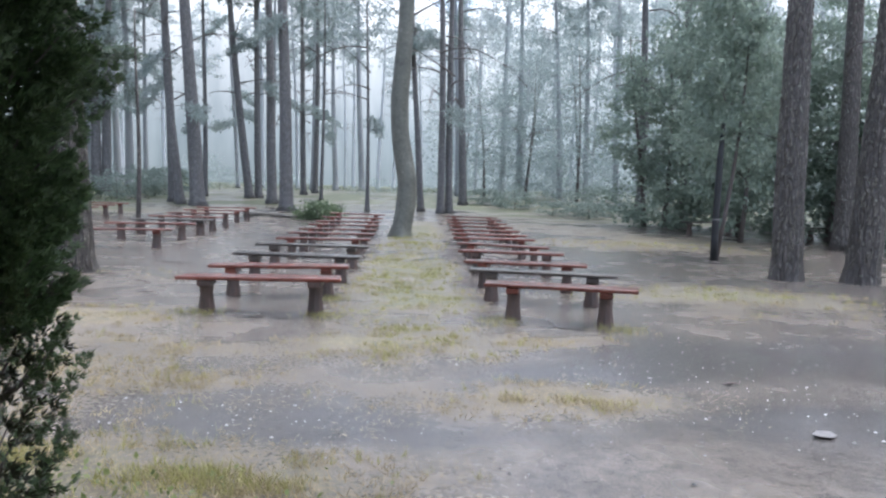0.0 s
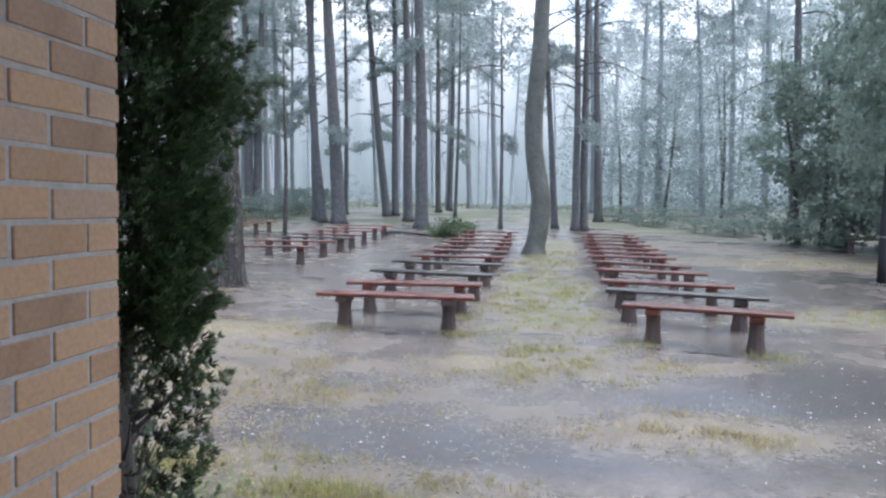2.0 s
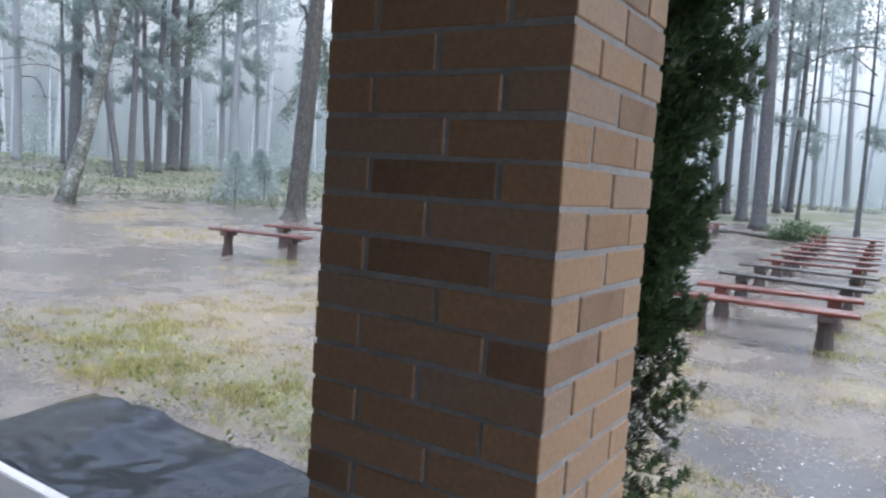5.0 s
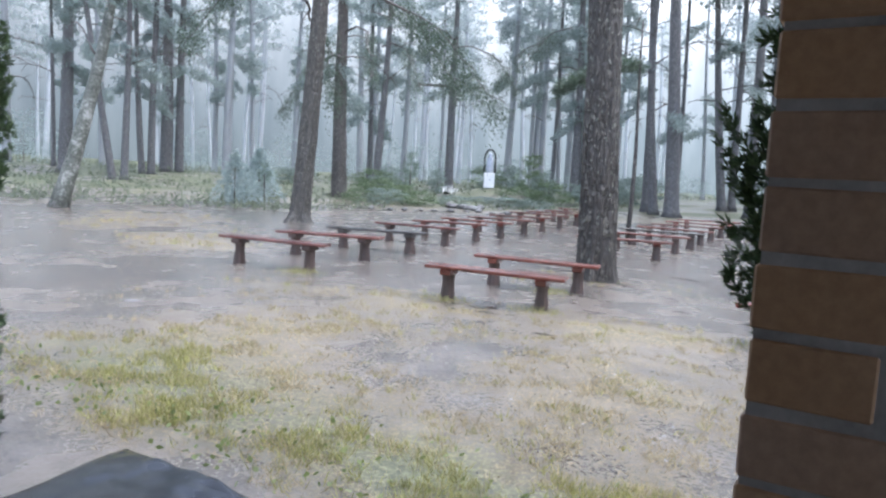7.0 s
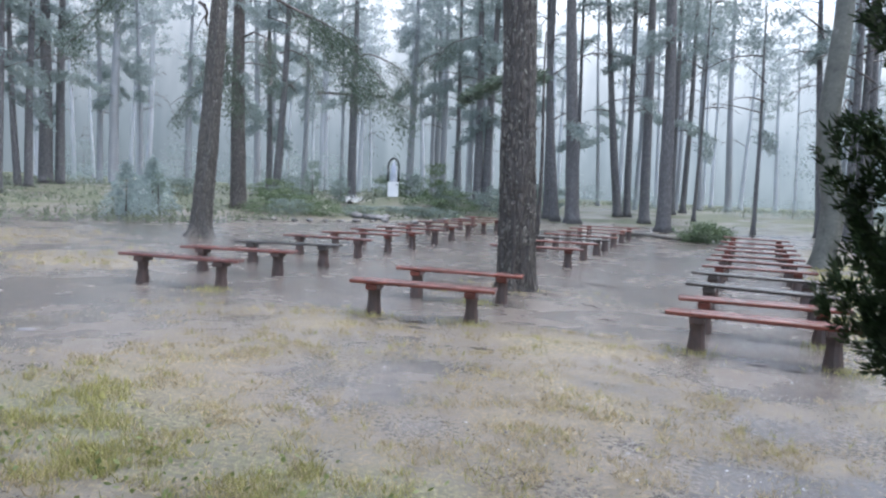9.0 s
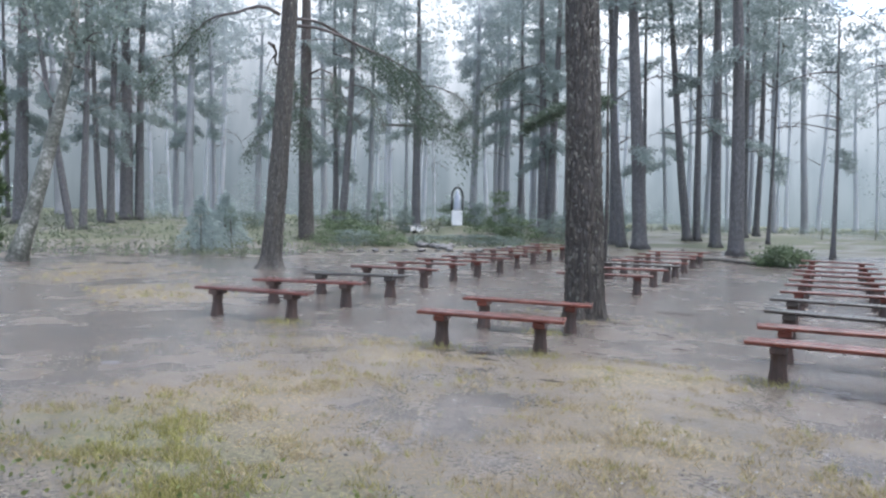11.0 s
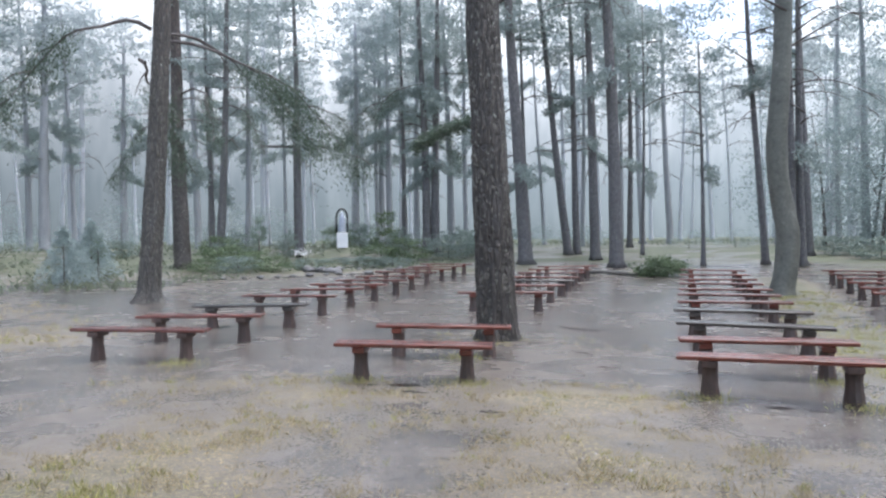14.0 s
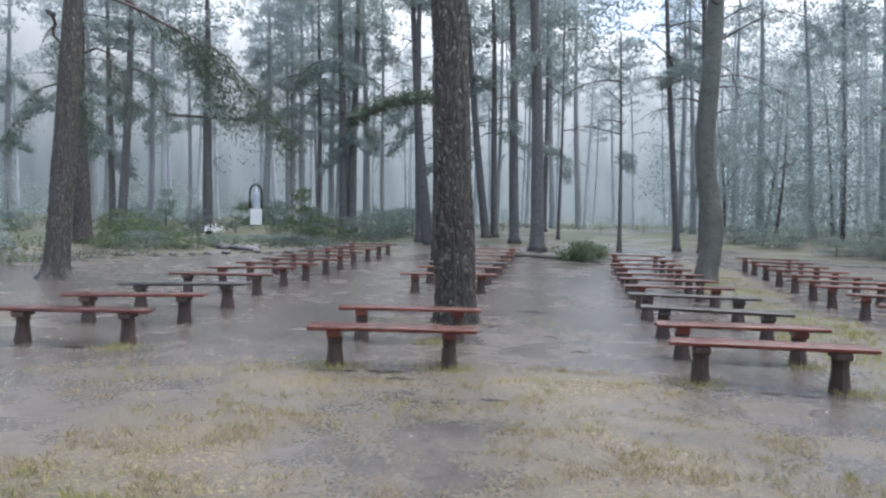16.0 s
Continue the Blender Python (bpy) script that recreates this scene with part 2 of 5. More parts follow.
# PALENEEDLE, MISTNEEDLE: needles whitened to hold the haze of distance.
PALENEEDLE = foliage("haze_pale_needles", (0.19, 0.235, 0.225), (0.37, 0.43, 0.405), 0.6)
MISTLEAF = foliage("far_haze_leaves", (0.24, 0.30, 0.285), (0.40, 0.47, 0.45), 0.6)
MISTNEEDLE = foliage("far_haze_needles", (0.30, 0.34, 0.34), (0.48, 0.53, 0.52), 0.6)
SHRUB = foliage("shrub_leaves", (0.06, 0.09, 0.05), (0.18, 0.24, 0.13), 0.45)
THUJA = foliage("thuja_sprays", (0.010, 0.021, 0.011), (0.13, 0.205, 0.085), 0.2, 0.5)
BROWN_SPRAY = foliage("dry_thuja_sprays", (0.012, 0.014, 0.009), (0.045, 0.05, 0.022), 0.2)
GRASS = foliage("grass_blades", (0.10, 0.115, 0.04), (0.52, 0.50, 0.19), 0.4, 0.5)
CLOVER = foliage("weed_leaves", (0.09, 0.125, 0.04), (0.24, 0.29, 0.11), 0.4, 0.45)
STRAW = foliage("dry_grass", (0.05, 0.042, 0.026), (0.66, 0.56, 0.34), 0.3, 0.5)
RED = surface("worn_red_paint", [(0.30, (0.032, 0.022, 0.019)), (0.42, (0.075, 0.025, 0.018)), (0.56, (0.135, 0.035, 0.022)), (0.72, (0.18, 0.065, 0.046))], 3.0, (0.16, 0.4), (1, 8, 8), 0.25, 0.004, 6, 0.25, 0.4)
DARKWOOD = surface("weathered_wet_wood", [(0.3, (0.02, 0.018, 0.017)), (0.55, (0.05, 0.042, 0.036)), (0.7, (0.10, 0.08, 0.066))], 3.0, (0.16, 0.4), (1, 8, 8), 0.3, 0.004, 6, 0.2, 0.4)
STUMP = surface("bench_post_wood", [(0.3, (0.03, 0.021, 0.017)), (0.55, (0.08, 0.052, 0.041)), (0.72, (0.15, 0.096, 0.075))], 4.0, (0.4, 0.7), (3, 3, 0.6), 0.5, 0.01, 5, 0.2)
STONE = surface("bed_stones", [(0.3, (0.06, 0.058, 0.056)), (0.7, (0.23, 0.225, 0.215))], 3.0, (0.3, 0.6), None, 0.4, 0.01, 6, 0.35)
WHITE = surface("white_paint", [(0.3, (0.66, 0.67, 0.67)), (0.7, (0.82, 0.82, 0.80))], 3.0, (0.35, 0.6))
STATUE = surface("statue_plaster", [(0.3, (0.24, 0.28, 0.36)), (0.7, (0.55, 0.57, 0.60))], 2.0, (0.4, 0.6))
DARKMETAL = surface("black_metal", [(0.3, (0.008, 0.009, 0.01)), (0.7, (0.018, 0.019, 0.02))], 5.0, (0.5, 0.7))
CONCRETE = surface("concrete", [(0.3, (0.13, 0.125, 0.12)), (0.7, (0.20, 0.195, 0.19))], 2.0, (0.5, 0.8))
PLASTER = surface("dim_plaster", [(0.3, (0.08, 0.065, 0.05)), (0.7, (0.13, 0.105, 0.08))], 1.5, (0.7, 0.9))
MORTAR = surface("mortar", [(0.3, (0.30, 0.29, 0.27)), (0.7, (0.52, 0.50, 0.47))], 14, (0.7, 0.9), None, 0.5, 0.004, 6)
TARP = surface("black_tarpaulin", [(0.3, (0.012, 0.014, 0.017)), (0.7, (0.03, 0.034, 0.04))], 1.6, (0.15, 0.3), None, 0.03, 0.006, 4)
TARP.node_tree.nodes["Principled BSDF"].inputs["Specular IOR Level"].default_value = 0.3


def brick_material():
    mat, nodes, links, bsdf = shader("facing_brick")
    oi = nodes.new("ShaderNodeObjectInfo")
    r = ramp(nodes, [(0.0, (0.17, 0.085, 0.048)), (0.10, (0.26, 0.135, 0.072)), (0.2, (0.46, 0.27, 0.135)), (0.5, (0.55, 0.33, 0.17)), (0.75, (0.50, 0.325, 0.20)), (1.0, (0.42, 0.30, 0.225))])
    links.new(oi.outputs["Random"], r.inputs["Fac"])
    n = noise_node(nodes, links, 9, 5)
    sp = noise_node(nodes, links, 70, 4)
    col = mix(nodes, links, n.outputs["Fac"], r.outputs["Color"], (0.46, 0.30, 0.175), 'MIX')
    hs = nodes.new("ShaderNodeMapRange")
    hs.inputs["From Min"].default_value, hs.inputs["From Max"].default_value = 0.3, 0.7
    hs.inputs["To Min"].default_value, hs.inputs["To Max"].default_value = 0.86, 1.12
    links.new(sp.outputs["Fac"], hs.inputs["Value"])
    hv = nodes.new("ShaderNodeHueSaturation")
    links.new(col, hv.inputs["Color"])
    links.new(hs.outputs["Result"], hv.inputs["Value"])
    links.new(hv.outputs["Color"], bsdf.inputs["Base Color"])
    bsdf.inputs["Roughness"].default_value = 0.5
    bump(nodes, links, sp.outputs["Fac"], bsdf, 0.3, 0.003)
    return mat


BRICK = brick_material()


def ground_material():
    """Rain-soaked sandy soil with standing water, straw and turf."""
    mat, nodes, links, bsdf = shader("soaked_ground")
    turf = nodes.new("ShaderNodeAttribute")
    turf.attribute_name = "turf"
    green = nodes.new("ShaderNodeAttribute")
    green.attribute_name = "green"
    pool = nodes.new("ShaderNodeAttribute")
    pool.attribute_name = "pool"
    tc = nodes.new("ShaderNodeTexCoord")

    def nz(scale, detail=5, rough=0.6):
        n = nodes.new("ShaderNodeTexNoise")
        n.inputs["Scale"].default_value, n.inputs["Detail"].default_value, n.inputs["Roughness"].default_value = scale, detail, rough
        links.new(tc.outputs["Object"], n.inputs["Vector"])
        return n.outputs["Fac"]
    n1, n2, n3, n4, n5 = nz(0.35, 2), nz(1.8, 2, 0.5), nz(28, 6, 0.7), nz(70, 4, 0.75), nz(7, 6, 0.75)
    soil = ramp(nodes, [(0.25, (0.066, 0.060, 0.053)), (0.5, (0.117, 0.102, 0.086)), (0.75, (0.180, 0.155, 0.126))])
    s = nodes.new("ShaderNodeMath")
    s.operation = 'MULTIPLY_ADD'
    s.inputs[1].default_value = 0.5
    h = nodes.new("ShaderNodeMath")
    h.operation = 'MULTIPLY'
    h.inputs[1].default_value = 0.5
    links.new(n2, h.inputs[0])
    links.new(n1, s.inputs[0])
    links.new(h.outputs[0], s.inputs[2])
    links.new(s.outputs[0], soil.inputs["Fac"])
    straw = ramp(nodes, [(0.36, (0.05, 0.042, 0.032)), (0.52, (0.16, 0.132, 0.082)), (0.66, (0.37, 0.302, 0.182))])
    links.new(n3, straw.inputs["Fac"])
    lawn = ramp(nodes, [(0.36, (0.034, 0.042, 0.018)), (0.52, (0.085, 0.098, 0.05)), (0.66, (0.17, 0.185, 0.098))])
    links.new(n3, lawn.inputs["Fac"])
    t1 = mix(nodes, links, green.outputs["Fac"], straw.outputs["Color"], lawn.outputs["Color"])
    f = nodes.new("ShaderNodeMath")
    f.operation = 'ADD'
    links.new(turf.outputs["Fac"], f.inputs[0])
    f2 = nodes.new("ShaderNodeMath")
    f2.operation = 'MULTIPLY_ADD'
    f2.inputs[1].default_value, f2.inputs[2].default_value = 1.3, -0.65
    links.new(n3, f2.inputs[0])
    links.new(f2.outputs[0], f.inputs[1])
    fr = ramp(nodes, [(0.22, (0, 0, 0)), (0.82, (1, 1, 1))])
    links.new(f.outputs[0], fr.inputs["Fac"])
    grit = nodes.new("ShaderNodeMapRange")
    grit.inputs["From Min"].default_value, grit.inputs["From Max"].default_value = 0.3, 0.7
    grit.inputs["To Min"].default_value, grit.inputs["To Max"].default_value = 0.25, 1.85
    gm = nodes.new("ShaderNodeMath")
    gm.operation = 'MULTIPLY_ADD'
    gm.inputs[1].default_value = 0.5
    gh = nodes.new("ShaderNodeMath")
    gh.operation = 'MULTIPLY'
    gh.inputs[1].default_value = 0.5
    links.new(n5, gh.inputs[0])
    links.new(n4, gm.inputs[0])
    links.new(gh.outputs[0], gm.inputs[2])
    links.new(gm.outputs[0], grit.inputs["Value"])
    gv = nodes.new("ShaderNodeHueSaturation")
    links.new(soil.outputs["Color"], gv.inputs["Color"])
    links.new(grit.outputs["Result"], gv.inputs["Value"])
    col = mix(nodes, links, fr.outputs["Color"], gv.outputs["Color"], t1)
    pn = nodes.new("ShaderNodeMath")
    pn.operation = 'MULTIPLY_ADD'
    pn.inputs[1].default_value = 0.9
    links.new(n5, pn.inputs[0])
    links.new(pool.outputs["Fac"], pn.inputs[2])
    pr = ramp(nodes, [(0.74, (0, 0, 0)), (1.06, (0.85, 0.85, 0.85))])
    links.new(pn.outputs[0], pr.inputs["Fac"])
    col = mix(nodes, links, pr.outputs["Color"], col, (0.072, 0.069, 0.066))
    links.new(col, bsdf.inputs["Base Color"])
    wet = ramp(nodes, [(0.3, (0.13, 0.13, 0.13)), (0.7, (0.36, 0.36, 0.36))])
    links.new(s.outputs[0], wet.inputs["Fac"])
    rgh = mix(nodes, links, fr.outputs["Color"], wet.outputs["Color"], (0.65, 0.65, 0.65))
    rgh = mix(nodes, links, pr.outputs["Color"], rgh, (0.24, 0.24, 0.24))
    links.new(rgh, bsdf.inputs["Roughness"])
    bsdf.inputs["Specular IOR Level"].default_value = 0.6
    b = nodes.new("ShaderNodeMath")
    b.operation = 'MULTIPLY_ADD'
    b.inputs[1].default_value = 0.35
    links.new(n3, b.inputs[0])
    links.new(n5, b.inputs[2])
    bp = bump(nodes, links, b.outputs[0], bsdf, 0.30, 0.025)
    calm = nodes.new("ShaderNodeMapRange")
    calm.inputs["To Min"].default_value, calm.inputs["To Max"].default_value = 0.24, 0.07
    links.new(pr.outputs["Color"], calm.inputs["Value"])
    links.new(calm.outputs["Result"], bp.inputs["Strength"])
    return mat


SOIL = ground_material()

# ---- ground ----
def blob_at(x, y, cx, cy, sx, sy, turn=0.0):
    c, s = math.cos(turn), math.sin(turn)
    u, w = (x - cx) * c + (y - cy) * s, -(x - cx) * s + (y - cy) * c
    return math.exp(-((u / sx) ** 2 + (w / sy) ** 2))


def turf_at(x, y):
    """How much straw and grass (0 to 1), and how green it is."""
    d = math.hypot(x + 2, y)
    n = noise.fractal((x * 0.55, y * 0.55, 0.3), 1.0, 2.0, 4) + 0.5 * noise.noise((x * 2.3, y * 2.3, 5))
    lane = (1 if 5.6 < y else 0) * math.exp(-((x + 0.1) / 0.95) ** 4) * min(1, (y - 5.6) / 2 if y > 5.6 else 0) * (1 if y < 28 else 0)
    side = blob_at(x, y, 4.6, 10.6, 2.6, 1.1, -0.12) + 0.8 * blob_at(x, y, 7.5, 20.5, 4.5, 2.2) + 0.6 * blob_at(x, y, 5.4, 26, 3.0, 4.0)
    near_left = 1.0 * blob_at(x, y, -5.9, 3.5, 2.0, 0.75) + 0.9 * blob_at(x, y, -3.2, 3.3, 1.4, 0.5) + 0.75 * blob_at(x, y, -1.2, 3.6, 1.5, 0.45)
    mid = 0.78 * blob_at(x, y, -4.9, 5.3, 3.2, 1.5) + 0.62 * blob_at(x, y, -6.0, 7.5, 2.0, 0.7, 0.25) + 0.6 * blob_at(x, y, -3.3, 7.6, 1.3, 0.8)
    mid += 0.6 * blob_at(x, y, 0.9, 5.0, 1.0, 0.5) + 0.4 * blob_at(x, y, -1.5, 5.2, 0.5, 0.25) + 0.5 * blob_at(x, y, -0.7, 6.6, 1.8, 0.4) + 0.45 * blob_at(x, y, 1.4, 7.0, 0.9, 0.3)
    mid += 0.4 * blob_at(x, y, -5.2, 11.2, 2.0, 1.3) + 0.5 * blob_at(x, y, -14, 9.5, 4, 1.2, -0.3) + 0.45 * blob_at(x, y, -19, 13, 6, 2, -0.4) + 0.4 * blob_at(x, y, 6.0, 8.6, 3.0, 0.6)
    wood = min(1, max(0, (d - 27) / 6)) * 0.9
    path = 0.5 * blob_at(x, y, -1, 33, 9, 2.2)
    t = lane * 0.85 + side + near_left + mid
    t = max(t, wood - path)
    t = max(0, min(1, t * (0.80 + 0.75 * n) + 0.06 * n))
    g = max(0, min(1, 0.7 * near_left + 0.5 * lane + 0.35 * side + wood + 0.15 * n))
    return t, g


def pool_at(x, y):
    """Where rain water stands (0 to 1)."""
    p = 0.9 * blob_at(x, y, -0.4, 4.3, 1.6, 0.35) + 0.8 * blob_at(x, y, -1.9, 5.2, 1.0, 0.6) + 0.8 * blob_at(x, y, 1.5, 5.7, 0.9, 0.35) + 0.9 * blob_at(x, y, 3.4, 6.6, 2.2, 0.8)
    p += 0.8 * blob_at(x, y, 2.6, 4.6, 1.3, 0.5) + 0.8 * blob_at(x, y, -2.7, 6.2, 1.0, 0.5) + 0.35 * blob_at(x, y, -8.2, 6.3, 2.2, 0.6) + 0.7 * blob_at(x, y, -4.6, 6.3, 1.4, 0.25)
    p += 0.6 * blob_at(x, y, 6.5, 9.3, 2.5, 0.9) + 0.6 * blob_at(x, y, -3.0, 4.2, 0.8, 0.25)
    p += 0.45 * noise.noise((x * 0.45, y * 0.7, 14)) + 0.25 * noise.noise((x * 1.3, y * 1.9, 2))
    return max(0.0, min(1.0, 0.25 + 0.55 * p))


def make_ground():
    radii = [0.35]
    while radii[-1] < 2600:
        r = radii[-1]
        radii.append(r + (0.17 if r < 16 else 0.17 + (r - 16) * 0.045))
    seg = 340
    v, f, turf, green, pool = [(-2, 0, 0)], [], [0], [0], [0]
    for r in radii:
        for k in range(seg):
            g = 2 * math.pi * k / seg
            x, y = -2 + r * math.sin(g), r * math.cos(g)
            z = ground_z(x, y)
            if r < 60:
                z += 0.022 * noise.noise((x * 0.7, y * 0.7, 2)) + 0.010 * noise.noise((x * 2.6, y * 2.6, 7))
            t, gr = turf_at(x, y) if r < 70 else (0.9, 1.0)
            v.append((x, y, z - 0.012 + 0.02 * t))
            turf.append(t)
            green.append(gr)
            pool.append(pool_at(x, y) * (1 - min(1, 1.2 * t)) if r < 32 else 0)
    for k in range(seg):
        f.append((0, 1 + (k + 1) % seg, 1 + k))
    for i in range(len(radii) - 1):
        for k in range(seg):
            a, b = 1 + i * seg + k, 1 + i * seg + (k + 1) % seg
            f.append((a, b, b + seg, a + seg))
    me = bpy.data.meshes.new("ground")
    me.from_pydata(v, [], f)
    me.polygons.foreach_set("use_smooth", [True] * len(f))
    for name, data in (("turf", turf), ("green", green), ("pool", pool)):
        me.attributes.new(name, 'FLOAT', 'POINT').data.foreach_set("value", data)
    thing("ground", "rain-soaked sandy forest clearing with straw and grass patches", "ground", kind="structure", me=me, mat=SOIL)


make_ground()

# ---- pavilion that shelters the camera; ceiling and walls unseen, added to block light ----
thing("floor", "concrete pavilion floor slab", "floor", kind="structure", me=Build().box(-10, 6, -5, 1.60, -0.2, 0.12).mesh("floor"), mat=CONCRETE)
thing("trim", "white painted edge of the pavilion floor", "trim", kind="structure", me=Build().box(-10, 6, 1.602, 1.66, -0.05, 0.124, 0.006).mesh("trim"), mat=WHITE)
# Unseen ceiling, extended and cut back to set light on pillar and thujas.
thing("ceiling", "unseen plain ceiling added to shade the pavilion", "ceiling", kind="structure", me=Build().box(-3.3, 2.2, -5, 2.75, 3.10, 3.3).box(-10, -3.302, -5, 0.9, 3.10, 3.3).mesh("ceiling"), mat=PLASTER)
# Unseen walls, added to keep sky light off the pillar's inner face.
thing("wall_south", "unseen plain rear wall added to block light", "wall", kind="structure", me=Build().box(-10, 5.0, -5.2, -5.002, -0.2, 3.3).mesh("wall_south"), mat=PLASTER)
thing("wall_east", "unseen plain side wall added to block light", "wall", kind="structure", me=Build().box(5.0, 5.2, -5.2, -0.6, -0.2, 3.3).mesh("wall_east"), mat=PLASTER)
thing("wall_west", "unseen plain side wall added to block light", "wall", kind="structure", me=Build().box(-10.2, -10.002, -5.2, -1.8, -0.2, 3.3).mesh("wall_west"), mat=PLASTER)


def tube_path(n, f):
    return [f(i / (n - 1)) for i in range(n)]


# ---- trees ----
def limb_mesh(name, length, droop, twigs, seed):
    """A bare dead limb growing along +x, with side twigs."""
    rnd = random.Random(seed)
    b = Build()
    pts = tube_path(7, lambda s: (s * length, 0.10 * length * math.sin(3 * s + seed), droop * length * s * s + 0.12 * length * math.sin(2.4 * s)))
    b.tube(pts, [0.035 * (1 - 0.8 * i / 6) for i in range(7)], 5)
    for _ in range(twigs):
        s = rnd.uniform(0.3, 0.95)
        p = Vector(pts[int(s * 6)])
        q = p + Vector((rnd.uniform(0.1, 0.5), rnd.uniform(-0.5, 0.5), rnd.uniform(-0.45, 0.2))) * 0.45 * length
        b.tube([tuple(p), tuple((p + q) / 2 + Vector((0, 0, 0.05))), tuple(q)], [0.013, 0.009, 0.004], 4)
    me = b.mesh(name, True)
    me.materials.append(TWIG)
    return me


DEAD_BOUGHS = [limb_mesh("dead_limb", 1.6, -0.25, 5, 1), limb_mesh("dead_limb", 2.2, 0.15, 7, 2), limb_mesh("dead_limb", 1.2, -0.1, 4, 3), limb_mesh("dead_limb", 2.8, -0.45, 9, 4)]


def clumps(n, count, box, spread):
    """Leaf centres gathered in clumps inside an ellipsoid (box: centre, half sizes)."""
    c, h = np.array(box[0]), np.array(box[1])
    p = unit(rng.normal(0, 1, (count, 3))) * rng.uniform(0.35, 1.0, (count, 1)) ** 0.6
    cc = c + p * h
    which = rng.integers(0, count, n)
    return cc[which] + rng.normal(0, 1, (n, 3)) * np.array(spread)


def crown_mesh(name, kind):
    if kind == "pine":
        c = clumps(2000, 60, ((0, 0, 0), (2.0, 2.0, 2.6)), (0.30, 0.30, 0.15))
        me = leaves(name, c, np.tile((0, 0, -0.2), (len(c), 1)), 0.29, 0.066, 1.0)
        me.materials.append(NEEDLE)
    else:
        c = clumps(2200, 58, ((0, 0, 0), (1.0, 1.0, 1.0)), (0.13, 0.13, 0.07))
        me = leaves(name, c, np.tile((0, 0, -0.5), (len(c), 1)), 0.10, 0.065, 0.8)
        me.materials.append(LEAF)
    return me


PINE_CROWNS = [crown_mesh("crown", "pine") for _ in range(4)]
# boughs of the farther pines, in haze-paled needles
BOUGHS = []
for _k in range(4):
    _c = clumps(620, 13, ((0.9, 0, 0), (1.0, 0.55, 0.30)), (0.20, 0.20, 0.10))
    _c[:, 2] -= 0.22 * np.maximum(0, _c[:, 0]) ** 1.6
    _me = leaves("foliage", _c, np.tile((0.5, 0, -0.4), (len(_c), 1)), 0.24, 0.06, 0.9)
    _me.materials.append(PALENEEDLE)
    BOUGHS.append(_me)
LEAF_CROWNS = [crown_mesh("crown", "leaf") for _ in range(4)]
# these two crowns carry haze in their leaf colour
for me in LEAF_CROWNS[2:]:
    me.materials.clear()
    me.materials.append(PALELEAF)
# sparse crowns for far trees, mist put into colour and gaps
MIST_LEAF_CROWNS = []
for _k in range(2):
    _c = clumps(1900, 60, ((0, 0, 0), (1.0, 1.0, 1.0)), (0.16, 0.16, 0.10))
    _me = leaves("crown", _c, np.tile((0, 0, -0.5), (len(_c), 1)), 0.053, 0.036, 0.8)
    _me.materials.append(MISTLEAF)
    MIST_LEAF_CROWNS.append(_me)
SHRUB_CROWNS = [me.copy() for me in LEAF_CROWNS[:2]]
for me in SHRUB_CROWNS:
    me.materials.clear()
    me.materials.append(SHRUB)
# crowns for farther pines, with haze in the needle colour
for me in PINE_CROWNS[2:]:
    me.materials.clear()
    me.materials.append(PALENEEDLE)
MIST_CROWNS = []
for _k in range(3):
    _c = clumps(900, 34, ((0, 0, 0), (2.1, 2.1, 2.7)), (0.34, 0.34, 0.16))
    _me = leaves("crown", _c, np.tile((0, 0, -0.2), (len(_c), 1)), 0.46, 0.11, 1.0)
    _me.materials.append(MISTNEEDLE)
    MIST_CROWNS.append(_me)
tree_rnd = random.Random(4)


def side_of(x, y, lean):
    f = Vector((x + 1, y - 0.3)).normalized()
    return Vector((f.y, -f.x)) * lean


def loose_bark(pts, rad, seed):
    """Loose scales of bark standing a little proud of a trunk."""
    r = random.Random(seed)
    b = Build()
    for _ in range(1300):
        z = 0.15 + 6.2 * r.random() ** 1.3
        i = max(k for k in range(len(pts) - 1) if pts[k][2] <= z)
        u = (z - pts[i][2]) / max(1e-6, pts[i + 1][2] - pts[i][2])
        c = Vector(pts[i]).lerp(Vector(pts[i + 1]), u)
        rr = (rad[i] + (rad[i + 1] - rad[i]) * u) * 0.985
        g = r.uniform(0, 6.283)
        h, w = r.uniform(0.025, 0.075), r.uniform(0.010, 0.026)
        lift, slant = r.uniform(0.006, 0.02), r.uniform(-0.3, 0.3)
        o = len(b.v)
        for dz, dg, dr in ((-h, -0.6, 0.0), (-h * 0.8, 0.7, 0.0), (0, 1.0, 0.0), (h, 0.5, 0.0), (h * 0.8, -0.7, 0.0), (0, -1.0, 0.0), (0.2 * h, 0.0, lift), (-0.5 * h, 0.1, lift * 1.3)):
            a = g + (dg * w + slant * dz) / rr
            b.v.append((c.x + (rr + dr) * math.cos(a), c.y + (rr + dr) * math.sin(a), z + dz))
        b.f += [(o, o + 1, o + 7), (o + 1, o + 2, o + 7), (o + 2, o + 6, o + 7), (o + 2, o + 3, o + 6), (o + 3, o + 4, o + 6), (o + 4, o + 5, o + 6), (o + 5, o + 7, o + 6), (o + 5, o, o + 7)]
    return b.mesh("loose_bark")


